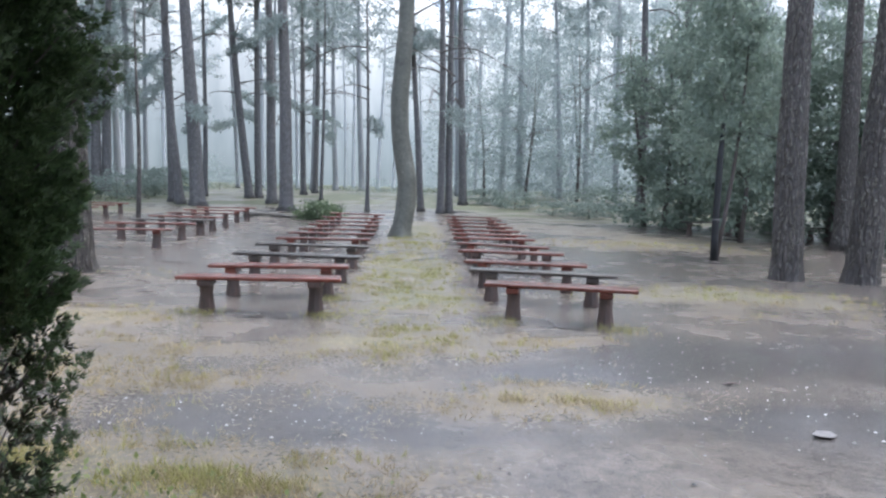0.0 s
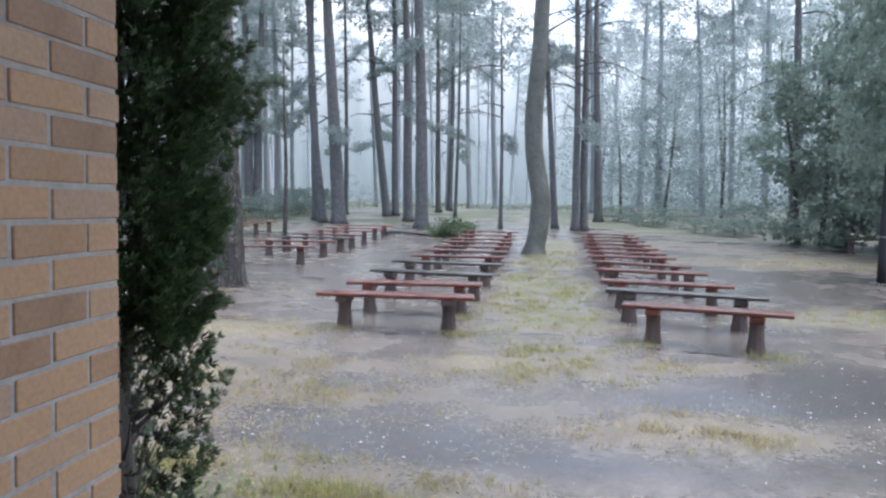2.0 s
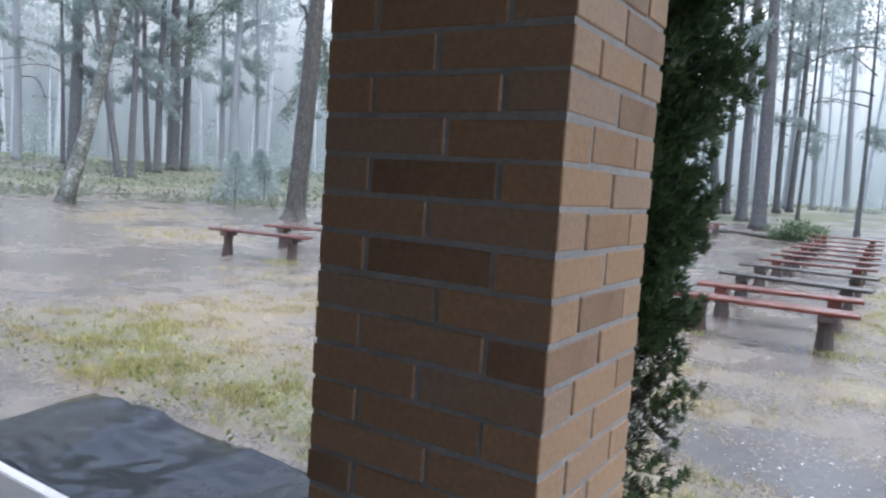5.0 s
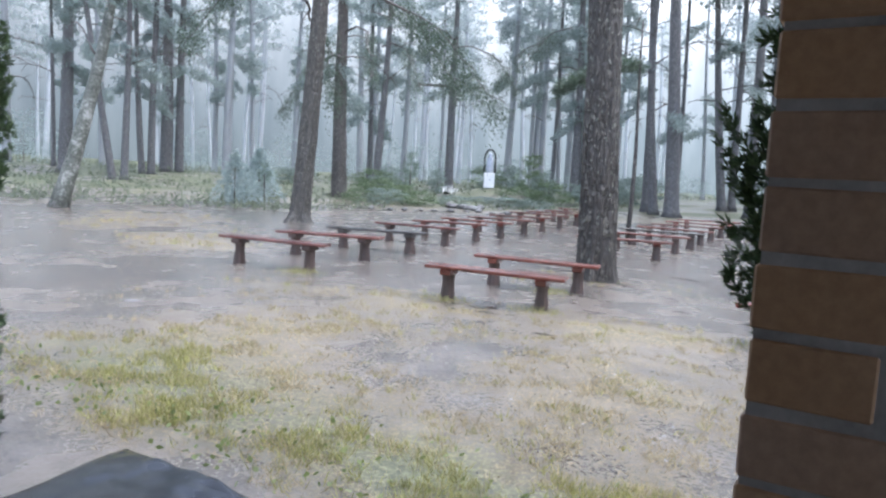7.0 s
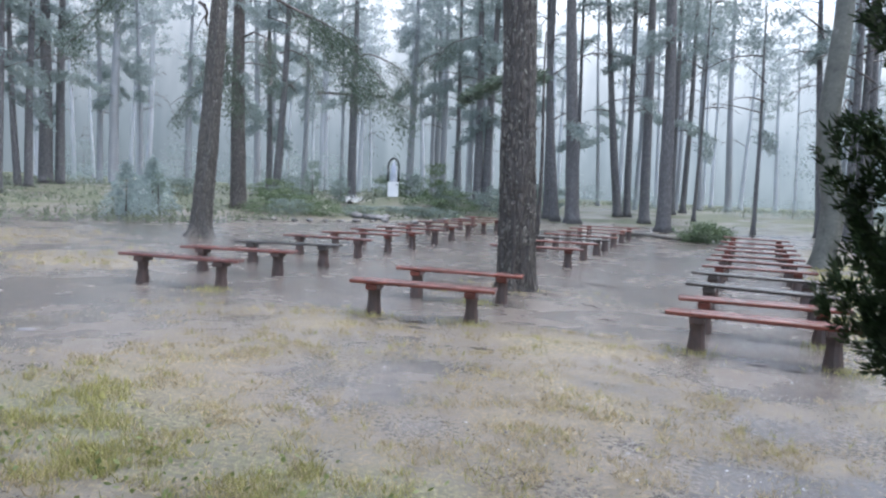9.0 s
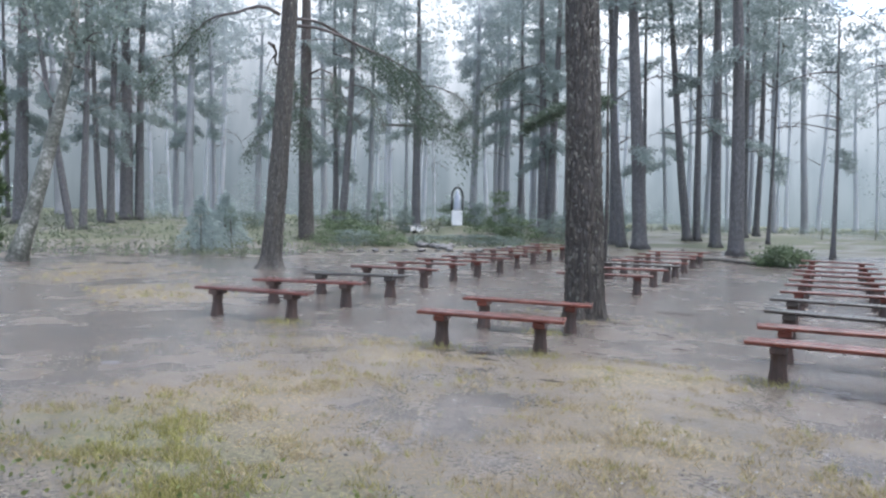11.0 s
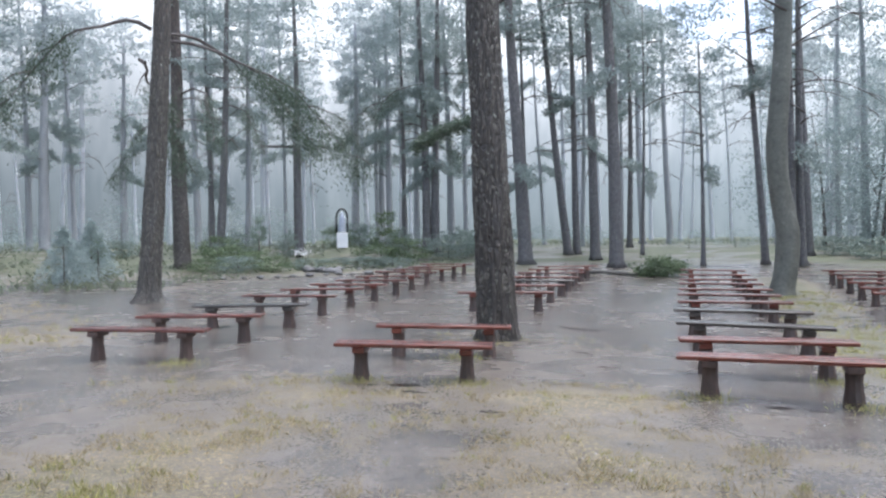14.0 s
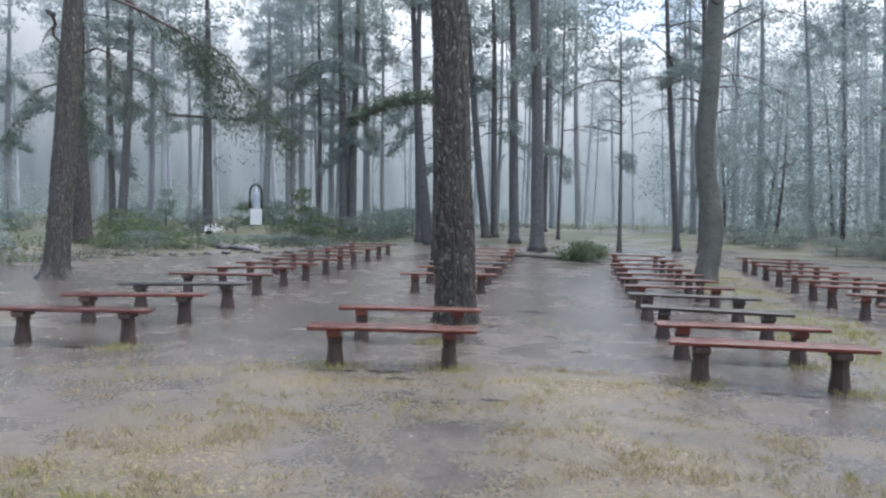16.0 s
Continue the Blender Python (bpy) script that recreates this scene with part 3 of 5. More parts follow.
def pine(x, y, r, lean=0.0, tall=None, limbs=5, crowns=2, low=8.5, bend=0.0, fine=False, mat=None, label="tall straight pine with bare lower trunk in the rain", group="pines of the wood", flare=0.45):
    rnd = tree_rnd
    tall = tall or rnd.uniform(15, 19)
    z0 = ground_z(x, y) - 0.05
    lv = side_of(x, y, lean)
    ph = rnd.uniform(0, 6)
    rings, seg = (70, 56) if fine else (16, 14)
    zs = [tall * (i / (rings - 1)) ** (1.7 if fine else 1.5) for i in range(rings)]

    def at(z):
        w = bend + 0.05
        return (lv.x * z + w * math.sin(z * 0.35 + ph) - w * math.sin(ph), lv.y * z + w * math.cos(z * 0.3 + ph) - w * math.cos(ph), z)
    far = math.hypot(x + 2, y)
    # bark colour steps paler with distance: haze painted in
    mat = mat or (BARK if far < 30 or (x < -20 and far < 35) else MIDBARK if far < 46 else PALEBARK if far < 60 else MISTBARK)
    tree = thing("pine_tree", label, "tree", pose(x, y, z0), group)
    pts = [at(z) for z in zs]
    rad = [r * (1.06 - 0.72 * z / tall) for z in zs]
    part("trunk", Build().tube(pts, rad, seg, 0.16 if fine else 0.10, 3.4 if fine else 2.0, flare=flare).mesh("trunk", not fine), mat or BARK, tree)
    if fine:
        tagged(part("loose_bark", loose_bark(pts, rad, int(x * 100) % 97), FLAKE, tree), kind="stuff")
    for _ in range(limbs):
        z = rnd.uniform(4.5, max(5.5, min(11.5, tall - 1)))
        s = rnd.uniform(0.7, 1.3)
        part("limb", rnd.choice(DEAD_BOUGHS), None, tree, m=Matrix.Translation(at(z)) @ pose(0, 0, 0, 0, rnd.uniform(-20, 10), rnd.uniform(0, 360)) @ Matrix.Scale(s, 4))
    for _ in range(0 if not 25 < far < 60 else 4 if x < -12 else 1):
        z = rnd.uniform(4.0, 9.8) if far < 46 else rnd.uniform(5, 13)
        s = rnd.uniform(0.6, 1.2)
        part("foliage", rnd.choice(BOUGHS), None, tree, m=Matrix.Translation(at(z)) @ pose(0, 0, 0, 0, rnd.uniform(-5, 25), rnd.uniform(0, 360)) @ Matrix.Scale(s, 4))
    for k in range(crowns):
        z = low + (1.6 if far > 29 else 0) + (tall - low) * (k + 0.6) / max(1, crowns)
        s = rnd.uniform(0.75, 1.15)
        # farther crowns take the needles painted with more haze
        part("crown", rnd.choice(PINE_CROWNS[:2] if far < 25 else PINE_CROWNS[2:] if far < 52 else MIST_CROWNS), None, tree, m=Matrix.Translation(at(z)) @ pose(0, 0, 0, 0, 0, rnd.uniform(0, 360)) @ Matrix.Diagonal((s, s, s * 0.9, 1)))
    return tree


def broadleaf(x, y, h, w, r=0.08, base=0.6, label="broadleaf tree with a dense drooping dark green crown", stems=1, crown_n=4, light=False, group="broadleaf undergrowth"):
    rnd = tree_rnd
    z0 = ground_z(x, y) - 0.04
    tree = thing("broadleaf_tree", label, "tree", pose(x, y, z0), group)
    for s in range(stems):
        dx, dy = rnd.uniform(-0.10, 0.10), rnd.uniform(-0.10, 0.10)
        ox, oy = (0, 0) if s == 0 else (rnd.uniform(-0.4, 0.4) * w, rnd.uniform(-0.3, 0.3) * w)
        pts = tube_path(8, lambda u: (ox + dx * h * u + 0.12 * math.sin(4 * u + s), oy + dy * h * u, u * h * 0.92))
        part("trunk", Build().tube(pts, [r * (1.1 - 0.95 * i / 7) for i in range(8)], 9, 0.1, flare=0.3).mesh("trunk", True), TWIG, tree)
    for _ in range(4 + stems):
        z = rnd.uniform(0.25, 0.8) * h
        part("limb", rnd.choice(DEAD_BOUGHS), None, tree, m=pose(0, 0, z, 0, rnd.uniform(-45, -10), rnd.uniform(0, 360)) @ Matrix.Scale(0.35 * w, 4))
    for k in range(crown_n):
        u = (k + 0.5) / crown_n
        zc = base + (h - base) * u
        ww = w * (0.55 + 0.45 * math.sin(math.pi * min(1, u * 0.8 + 0.25)))
        ox, oy = rnd.uniform(-0.35, 0.35) * w, rnd.uniform(-0.35, 0.35) * w
        # light: crowns with the haze painted into their leaves
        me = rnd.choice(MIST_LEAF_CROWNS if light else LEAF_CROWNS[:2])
        part("crown", me, None, tree, m=Matrix.Translation((ox, oy, zc)) @ pose(0, 0, 0, 0, 0, rnd.uniform(0, 360)) @ Matrix.Diagonal((ww, ww, (h - base) / crown_n * (0.95 if light else 1.35), 1)))
    return tree


# the pines that stand nearest
pine(-5.55, 11.75, 0.295, -0.024, 17, 3, 2, 10, fine=True, mat=OLDBARK, label="thick old pine with furrowed lichen-spotted bark beside the benches", flare=0.3)
pine(-15.9, 15.6, 0.27, 0.048, 17, 2, 2, 10, fine=True, mat=LICHENBARK, label="leaning pine with spreading roots and orange upper bark", flare=0.9)
pine(-23.7, 26.4, 0.34, -0.026, 17, 4, 2, 9, label="dark straight pine behind the flower bed")
# twin stems and neighbours behind the statue bed
pine(-27.1, 33.5, 0.225, 0.040, 16, 5, 2, 8)
pine(-28.2, 34.3, 0.17, -0.012, 15, 5, 2, 8)
pine(-23.6, 36.0, 0.22, -0.02, 16, 5, 2, 8.5)
pine(-28.6, 38.2, 0.17, 0.02, 16, 4, 2, 9)
pine(-23.1, 47.5, 0.24, -0.02, 17, 5, 2)
pine(-27.0, 54.0, 0.2, -0.02, 17, 5, 2)
pine(-19.4, 41.1, 0.15, -0.005, 16, 5, 2)
pine(-17.2, 39.3, 0.25, -0.026, 17, 4, 2)
pine(-16.3, 44.0, 0.14, -0.02, 16, 4, 1)
# behind the middle rows of benches
pine(-11.7, 35.0, 0.22, -0.045, 17, 6, 2)
pine(-10.95, 33.7, 0.20, -0.049, 16, 9, 1, 9, bend=0.12)
pine(-10.0, 33.2, 0.32, -0.052, 18, 5, 2)
pine(-11.5, 39.5, 0.13, -0.008, 15, 5, 1)
pine(-9.1, 39.5, 0.22, -0.11, 17, 5, 2)
pine(-8.7, 39.9, 0.19, -0.03, 17, 5, 2)
pine(-7.2, 36.1, 0.24, -0.036, 18, 5, 2)
pine(-5.8, 32.2, 0.29, -0.034, 18, 4, 2, label="tall straight pine with reddish wet bark")
pine(-6.8, 43.5, 0.17, -0.03, 17, 4, 2)
pine(-6.4, 45.4, 0.17, 0.0, 17, 4, 2)
pine(-5.25, 39.6, 0.09, 0.004, 13, 6, 2, 7)
pine(-6.5, 58.0, 0.22, -0.03, 17, 3, 2)
pine(-2.3, 33.4, 0.095, -0.012, 9.5, 4, 1, 5.2, label="slender young pine with tufts of foliage half way up")
pine(0.2, 34.0, 0.15, -0.057, 16, 9, 1)
pine(1.1, 32.8, 0.17, -0.025, 17, 10, 1)
pine(1.5, 33.1, 0.17, -0.020, 17, 10, 1)
pine(2.5, 38.9, 0.215, -0.03, 17, 7, 1)
# at the left edge of the wood
pine(-37.3, 21.0, 0.32, 0.02, 17, 5, 2)
pine(-33.5, 21.2, 0.17, -0.14, 13, 5, 1, 7)
pine(-33.2, 21.6, 0.17, 0.007, 15, 5, 2, 8)
pine(-36.7, 25.0, 0.17, -0.05, 15, 5, 2, 7)
pine(-36.3, 25.3, 0.20, 0.009, 16, 5, 2, 8)
pine(-38.4, 27.8, 0.36, -0.004, 18, 5, 2)
pine(-38.0, 28.4, 0.25, 0.014, 18, 5, 2)
pine(-42.0, 35.5, 0.33, 0.006, 18, 5, 2)
pine(-46.0, 41.5, 0.25, -0.02, 17, 5, 2)
pine(-40.8, 22.4, 0.12, -0.01, 15, 4, 1)
pine(-33.0, 15.0, 0.24, -0.02, 16, 4, 2)
pine(-16.8, 39.6, 0.25, 0.01, 17, 4, 2)
# right of the rows
pine(6.87, 12.96, 0.255, -0.010, 16, 3, 2, 9, fine=True, label="stout pine with pale peeling bark at its foot", flare=0.2)
pine(11.95, 19.6, 0.27, -0.005, 16, 2, 2, 9, label="slim dark pine beside a leaning one")
pine(8.05, 12.6, 0.27, 0.035, 16, 2, 2, 9, fine=True, label="leaning pine with brown scaly bark", flare=0.25)
pine(9.6, 48.0, 0.18, -0.06, 16, 6, 2)
pine(11.4, 48.2, 0.2, -0.034, 16, 6, 2)
pine(13.0, 46.5, 0.2, -0.03, 17, 4, 2)
pine(9.7, 30.8, 0.2, -0.02, 15, 4, 1, 9)
pine(11.1, 29.4, 0.2, -0.02, 15, 4, 2, 8)


def bent_trunk():
    """The crooked grey trunk at the head of the grass lane."""
    x, y = -0.47, 21.3
    tree = thing("crooked_tree", "crooked grey-barked tree with a bent lower trunk on the grass lane", "tree", pose(x, y, ground_z(x, y) - 0.05))
    offs = ((0, 0.0), (0.25, 0.02), (0.75, 0.11), (1.5, 0.16), (2.1, 0.05), (2.8, -0.08), (3.6, -0.11), (4.4, -0.06), (5.2, 0.0), (6.7, 0.06), (9, 0.1), (13, 0.12))
    pts = [(1.09 * o, 0.04 * math.sin(z), 1.09 * z) for z, o in offs]
    dense, rad = [], []
    for i in range(len(pts) - 1):
        for k in range(4):
            u = k / 4
            a, b = Vector(pts[i]), Vector(pts[i + 1])
            dense.append(tuple(a.lerp(b, u)))
            rad.append(0.30 - 0.012 * a.lerp(b, u).z)
    for _ in range(2):
        dense = [dense[0]] + [tuple((Vector(dense[i - 1]) + Vector(dense[i]) * 2 + Vector(dense[i + 1])) / 4) for i in range(1, len(dense) - 1)] + [dense[-1]]
    part("trunk", Build().tube(dense, rad, 28, 0.10, 3, flare=0.3).mesh("trunk", True), BENTBARK, tree)
    for z, turn in ((6.4, 20), (7.4, 200), (8.2, 90)):
        part("limb", DEAD_BOUGHS[1], None, tree, m=pose(0.05, 0, z, 0, -15, turn))
    part("crown", LEAF_CROWNS[0], None, tree, m=Matrix.Translation((0.1, 0, 12.5)) @ Matrix.Diagonal((3, 3, 2.5, 1)))


bent_trunk()


def leaning_birch():
    x, y = -21.9, 12.0
    tree = thing("birch_tree", "leaning birch with patchy white and black bark", "tree", pose(x, y, ground_z(x, y) - 0.05))
    d = side_of(x, y, 1.0)
    pts = tube_path(16, lambda s: (d.x * (0.26 * 7.5 * s - 0.5 * s * s * s), d.y * (0.26 * 7.5 * s - 0.5 * s * s * s), 7.5 * s))
    part("trunk", Build().tube(pts, [0.25 - 0.15 * i / 15 for i in range(16)], 18, 0.12, 3, flare=0.35).mesh("trunk", True), BIRCH, tree)
    part("crown", LEAF_CROWNS[2], None, tree, m=Matrix.Translation(Vector(pts[-1])) @ Matrix.Diagonal((1.6, 1.6, 2.0, 1)))
    for z in (9, 12):
        part("limb", DEAD_BOUGHS[z % 4], None, tree, m=Matrix.Translation(pts[z]) @ pose(0, 0, 0, 0, -20, z * 60))


leaning_birch()


def hanging_branch(name, root, turn, length, rise, drop, n, label):
    """A long arching bough with curtains of foliage hanging from its outer half."""
    b = thing(name, label, "branch", Matrix.Translation(root) @ pose(0, 0, 0, 0, 0, turn))
    pts = tube_path(14, lambda s: (length * s, 0.25 * math.sin(5 * s) + 0.10 * math.sin(17 * s), rise * math.sin(math.pi * min(1, s * 1.1)) - drop * s ** 2.2 + 0.07 * math.sin(13 * s)))
    bu = Build().tube(pts, [0.052 * (1 - 0.85 * i / 13) for i in range(14)], 7, 0.15)
    for i in range(4, 13, 2):
        p = Vector(pts[i])
        q = p + Vector((0.7, 0.5 * math.sin(i * 2.0), -0.55))
        bu.tube([tuple(p), tuple((p + q) / 2 + Vector((0, 0, 0.12))), tuple(q)], [0.022, 0.016, 0.006], 5)
    part("bough", bu.mesh("bough", True), TWIG, b)
    P = np.array(pts)
    n = int(n * 1.7)
    s = rng.uniform(0.42, 1.0, n) ** 0.8
    idx = s * 13
    i0 = np.minimum(idx.astype(int), 12)
    c = P[i0] + (P[i0 + 1] - P[i0]) * (idx - i0)[:, None]
    knots = rng.normal(0, 1, (30, 3)) * (0.20, 0.22, 0.12)
    c += knots[rng.integers(0, 30, n)] + rng.normal(0, 0.10, (n, 3))
    c[:, 2] -= rng.exponential(0.28, n)
    me = leaves("foliage", c, np.tile((0.3, 0, -1), (n, 1)), 0.11, 0.026, 0.5)
    part("foliage", me, NEEDLE, b)
    return b


def bough_of(x, y, z):
    return (x, y, z + ground_z(x, y))


hanging_branch("drooping_branch", bough_of(-15.6, 15.7, 6.7), 42, 5.4, 0.15, 3.2, 2300, "long drooping leafy bough arching from the leaning pine")
hanging_branch("drooping_branch", bough_of(-15.5, 15.8, 6.9), 55, 4.2, 0.2, 2.8, 1900, "drooping leafy bough arching from the leaning pine")
hanging_branch("drooping_branch", bough_of(-15.7, 15.6, 7.0), 215, 3.6, 0.2, 2.2, 1300, "leafy bough arching from the leaning pine")
hanging_branch("drooping_branch", bough_of(-16.0, 15.7, 6.2), 120, 3.4, 0.3, 2.4, 1500, "leafy bough arching from the leaning pine")
for hx, hy, hz, ht, hl in ((-23.6, 26.3, 7.6, -25, 3.6), (-23.6, 26.4, 6.3, 205, 3.2), (-23.6, 36.0, 8.2, 20, 3.8), (-19.4, 41.1, 9.0, 195, 4.0), (-19.3, 41.0, 8.0, 10, 3.6), (-17.2, 39.3, 9.4, 230, 3.8), (-27.1, 33.5, 8.0, -10, 3.6)):
    hanging_branch("drooping_branch", bough_of(hx, hy, hz), ht, hl, 0.3, 2.6, 1300, "grey-green drooping pine bough hanging in the rain")


def umbrella_branch():
    x, y = -7.9, 20.6
    tree = thing("young_pine", "slender young pine with one flat spreading bough", "tree", pose(x, y, ground_z(x, y)))
    part("trunk", Build().tube(tube_path(8, lambda s: (0.05 * math.sin(5 * s), 0, 6.2 * s)), [0.075 - 0.055 * i / 7 for i in range(8)], 8, 0.1).mesh("trunk", True), BARK, tree)
    n = 2400
    u = rng.uniform(0, 1, n)
    c = np.stack([-2.6 * u, rng.normal(0, 0.35, n) * (1 - 0.5 * u), 5.0 - 0.75 * u ** 2 + rng.normal(0, 0.10, n)], axis=1)
    part("foliage", leaves("foliage", c, np.tile((-1, 0, -0.15), (n, 1)), 0.17, 0.035, 0.5), NEEDLE, tree)
    part("limb", Build().tube(tube_path(6, lambda s: (-2.5 * s, 0, 4.95 - 0.7 * s * s)), [0.03 - 0.024 * i / 5 for i in range(6)], 5).mesh("limb", True), TWIG, tree)


umbrella_branch()

# broadleaf trees and bushes at the right
for bx, by, bh, bw, bb, bs, bn in ((9.6, 27.5, 8.0, 2.2, 0.5, 2, 6), (11.6, 25.5, 8.0, 2.3, 0.5, 2, 6), (13.2, 22.5, 7.2, 2.1, 0.5, 2, 6), (14.5, 20.0, 7.0, 2.3, 0.4, 2, 6), (16.5, 24.0, 7.0, 2.4, 0.3, 1, 5)):
    broadleaf(bx, by, bh, bw, 0.09, bb, stems=bs, crown_n=bn)
broadleaf(7.2, 16.9, 7.6, 1.35, 0.05, 2.7, crown_n=5, label="slender tree with a hanging dark crown beside a black post")
broadleaf(9.9, 21.5, 6.4, 1.5, 0.07, 1.4, crown_n=4, label="leafy tree with drooping dark boughs at the edge of the clearing")
# the leafy wall of the wood behind the lane, paled in colour for haze
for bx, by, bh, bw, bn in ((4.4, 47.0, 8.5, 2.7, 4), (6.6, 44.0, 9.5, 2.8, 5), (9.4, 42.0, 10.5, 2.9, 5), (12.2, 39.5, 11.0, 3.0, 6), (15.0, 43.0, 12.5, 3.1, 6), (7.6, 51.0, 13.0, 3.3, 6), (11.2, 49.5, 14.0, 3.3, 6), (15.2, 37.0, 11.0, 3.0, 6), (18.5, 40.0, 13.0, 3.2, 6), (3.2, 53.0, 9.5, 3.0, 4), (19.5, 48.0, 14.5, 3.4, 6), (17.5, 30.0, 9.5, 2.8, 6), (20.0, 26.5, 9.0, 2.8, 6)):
    broadleaf(bx, by, bh, bw, 0.09, 0.2, "tall leafy tree with leaves paled for rain haze", crown_n=bn, light=True, group="pale broadleaf trees")


def bush(x, y, w, h, light=True, label="low leafy bush at the edge of the clearing", n=1):
    b = thing("bush", label, "bush", pose(x, y, ground_z(x, y)), "bushes")
    for k in range(n):
        # light bushes use haze-paled leaves, palest beyond 44 m
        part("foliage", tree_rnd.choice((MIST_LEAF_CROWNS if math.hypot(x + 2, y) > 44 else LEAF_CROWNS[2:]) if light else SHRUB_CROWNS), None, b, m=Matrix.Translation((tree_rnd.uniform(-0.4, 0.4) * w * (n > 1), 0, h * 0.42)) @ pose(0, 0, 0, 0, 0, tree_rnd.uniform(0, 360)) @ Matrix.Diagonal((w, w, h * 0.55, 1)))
    part("stem", Build().tube([(0, 0, -0.05), (0.03, 0, h * 0.3), (-0.02, 0.02, h * 0.7)], [0.03, 0.02, 0.008], 6).mesh("stem", True), TWIG, b)


for bx, by, bw, bh in ((6.2, 32.5, 0.9, 0.8), (7.6, 31.5, 1.0, 0.9), (5.0, 36.5, 1.2, 1.2), (8.6, 34, 1.4, 1.5), (3.6, 39.5, 1.2, 1.0), (9.8, 30.5, 0.9, 0.7), (-3.0, 44, 1.4, 1.2), (-0.5, 45, 1.3, 1.1), (-14.5, 42, 1.3, 1.6), (-18.4, 43, 1.2, 1.7), (-15.6, 40.5, 0.9, 1.6), (-20.5, 40, 1.0, 1.5), (-25.5, 42, 1.4, 1.6), (-30, 36, 1.2, 1.2), (-30.5, 30, 1.0, 1.0), (-9, 46, 1.4, 1.5), (-12.5, 46, 1.4, 1.6)):
    bush(bx, by, bw, bh)


def far_wood():
    """Trees further in, seen between the near ones."""
    rnd = random.Random(21)
    placed = []
    while len(placed) < 125:
        g = math.radians(rnd.uniform(-84, 40))
        d = rnd.uniform(47, 98)
        x, y = -2 + d * math.sin(g), d * math.cos(g)
        if any((x - a) ** 2 + (y - b) ** 2 < 7 for a, b in placed):
            continue
        placed.append((x, y))
        pine(x, y, rnd.uniform(0.13, 0.27), rnd.uniform(-0.05, 0.03), rnd.uniform(15, 20), 2, rnd.choice((1, 2, 2)), rnd.uniform(8, 11), label="distant pine trunk paled in colour for rain haze", group="far pines")
    for _ in range(34):
        g = math.radians(rnd.uniform(-84, 36))
        d = rnd.uniform(48, 80)
        x, y = -2 + d * math.sin(g), d * math.cos(g)
        bush(x, y, rnd.uniform(1.2, 2.4), rnd.uniform(1.2, 3.5), True, "distant undergrowth in the mist")


far_wood()


def forest_floor():
    """Low bilberry and grass tussocks that cover the ground under the far trees."""
    n = 60000
    d = 25 + 50 * rng.uniform(0, 1, n) ** 1.3
    a = np.radians(rng.uniform(-86, 40, n))
    x, y = -2 + d * np.sin(a), d * np.cos(a)
    keep = ((d > 31) | (x < -18.5)) & ((x < -13) | (d > 52))
    x, y = x[keep], y[keep]
    tuft = np.array([noise.noise((p * 0.35, q * 0.35, 8)) + 0.6 * noise.noise((p * 1.4, q * 1.4, 3)) for p, q in zip(x, y)])
    keep = rng.uniform(-0.45, 0.5, len(x)) < tuft
    x, y, tuft = x[keep], y[keep], tuft[keep]
    z = np.array([ground_z(p, q) for p, q in zip(x, y)]) + np.abs(rng.normal(0, 0.11, len(x))) * (0.8 + tuft)
    c = np.stack([x, y, z + 0.04], axis=1)
    thing("undergrowth", "low grey-green undergrowth covering the forest floor", "undergrowth", kind="stuff", me=leaves("undergrowth", c, np.tile((0, 0, 0.7), (len(c), 1)), 0.26, 0.07, 0.9), mat=UNDER)


UNDER = foliage("low_undergrowth", (0.10, 0.12, 0.08), (0.21, 0.24, 0.165), 0.5)
forest_floor()


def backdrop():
    """Self-glowing wall for the misty far wood, with uneven tree tops."""
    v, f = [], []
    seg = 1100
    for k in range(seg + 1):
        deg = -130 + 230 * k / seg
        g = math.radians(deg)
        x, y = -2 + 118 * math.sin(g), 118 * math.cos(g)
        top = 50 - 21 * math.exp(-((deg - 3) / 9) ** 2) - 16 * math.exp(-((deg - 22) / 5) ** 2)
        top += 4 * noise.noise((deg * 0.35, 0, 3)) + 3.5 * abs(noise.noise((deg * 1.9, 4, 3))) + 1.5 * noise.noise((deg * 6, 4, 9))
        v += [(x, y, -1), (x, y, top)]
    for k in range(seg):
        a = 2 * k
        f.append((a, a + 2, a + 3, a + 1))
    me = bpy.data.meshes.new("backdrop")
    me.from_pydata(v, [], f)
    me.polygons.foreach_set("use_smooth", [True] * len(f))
    thing("backdrop", "pale glowing backdrop for the misty distance behind the wood", "backdrop", kind="structure", me=me, mat=MISTWALL)


# Emission gives the wall its own mist glow, whiter with height.
MISTWALL, _mn, _ml, _mb = shader("misty_distance_glow")
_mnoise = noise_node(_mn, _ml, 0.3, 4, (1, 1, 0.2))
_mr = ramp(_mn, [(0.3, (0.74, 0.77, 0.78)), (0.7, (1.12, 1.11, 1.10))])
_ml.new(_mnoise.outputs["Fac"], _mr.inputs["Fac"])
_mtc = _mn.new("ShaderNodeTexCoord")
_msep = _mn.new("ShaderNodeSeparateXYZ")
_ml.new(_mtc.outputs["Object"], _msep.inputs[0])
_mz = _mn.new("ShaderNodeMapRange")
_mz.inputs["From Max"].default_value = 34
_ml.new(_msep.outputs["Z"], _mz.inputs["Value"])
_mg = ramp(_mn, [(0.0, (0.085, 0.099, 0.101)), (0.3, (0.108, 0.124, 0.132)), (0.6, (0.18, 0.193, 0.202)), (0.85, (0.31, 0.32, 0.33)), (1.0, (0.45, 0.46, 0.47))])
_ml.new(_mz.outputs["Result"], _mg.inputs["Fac"])
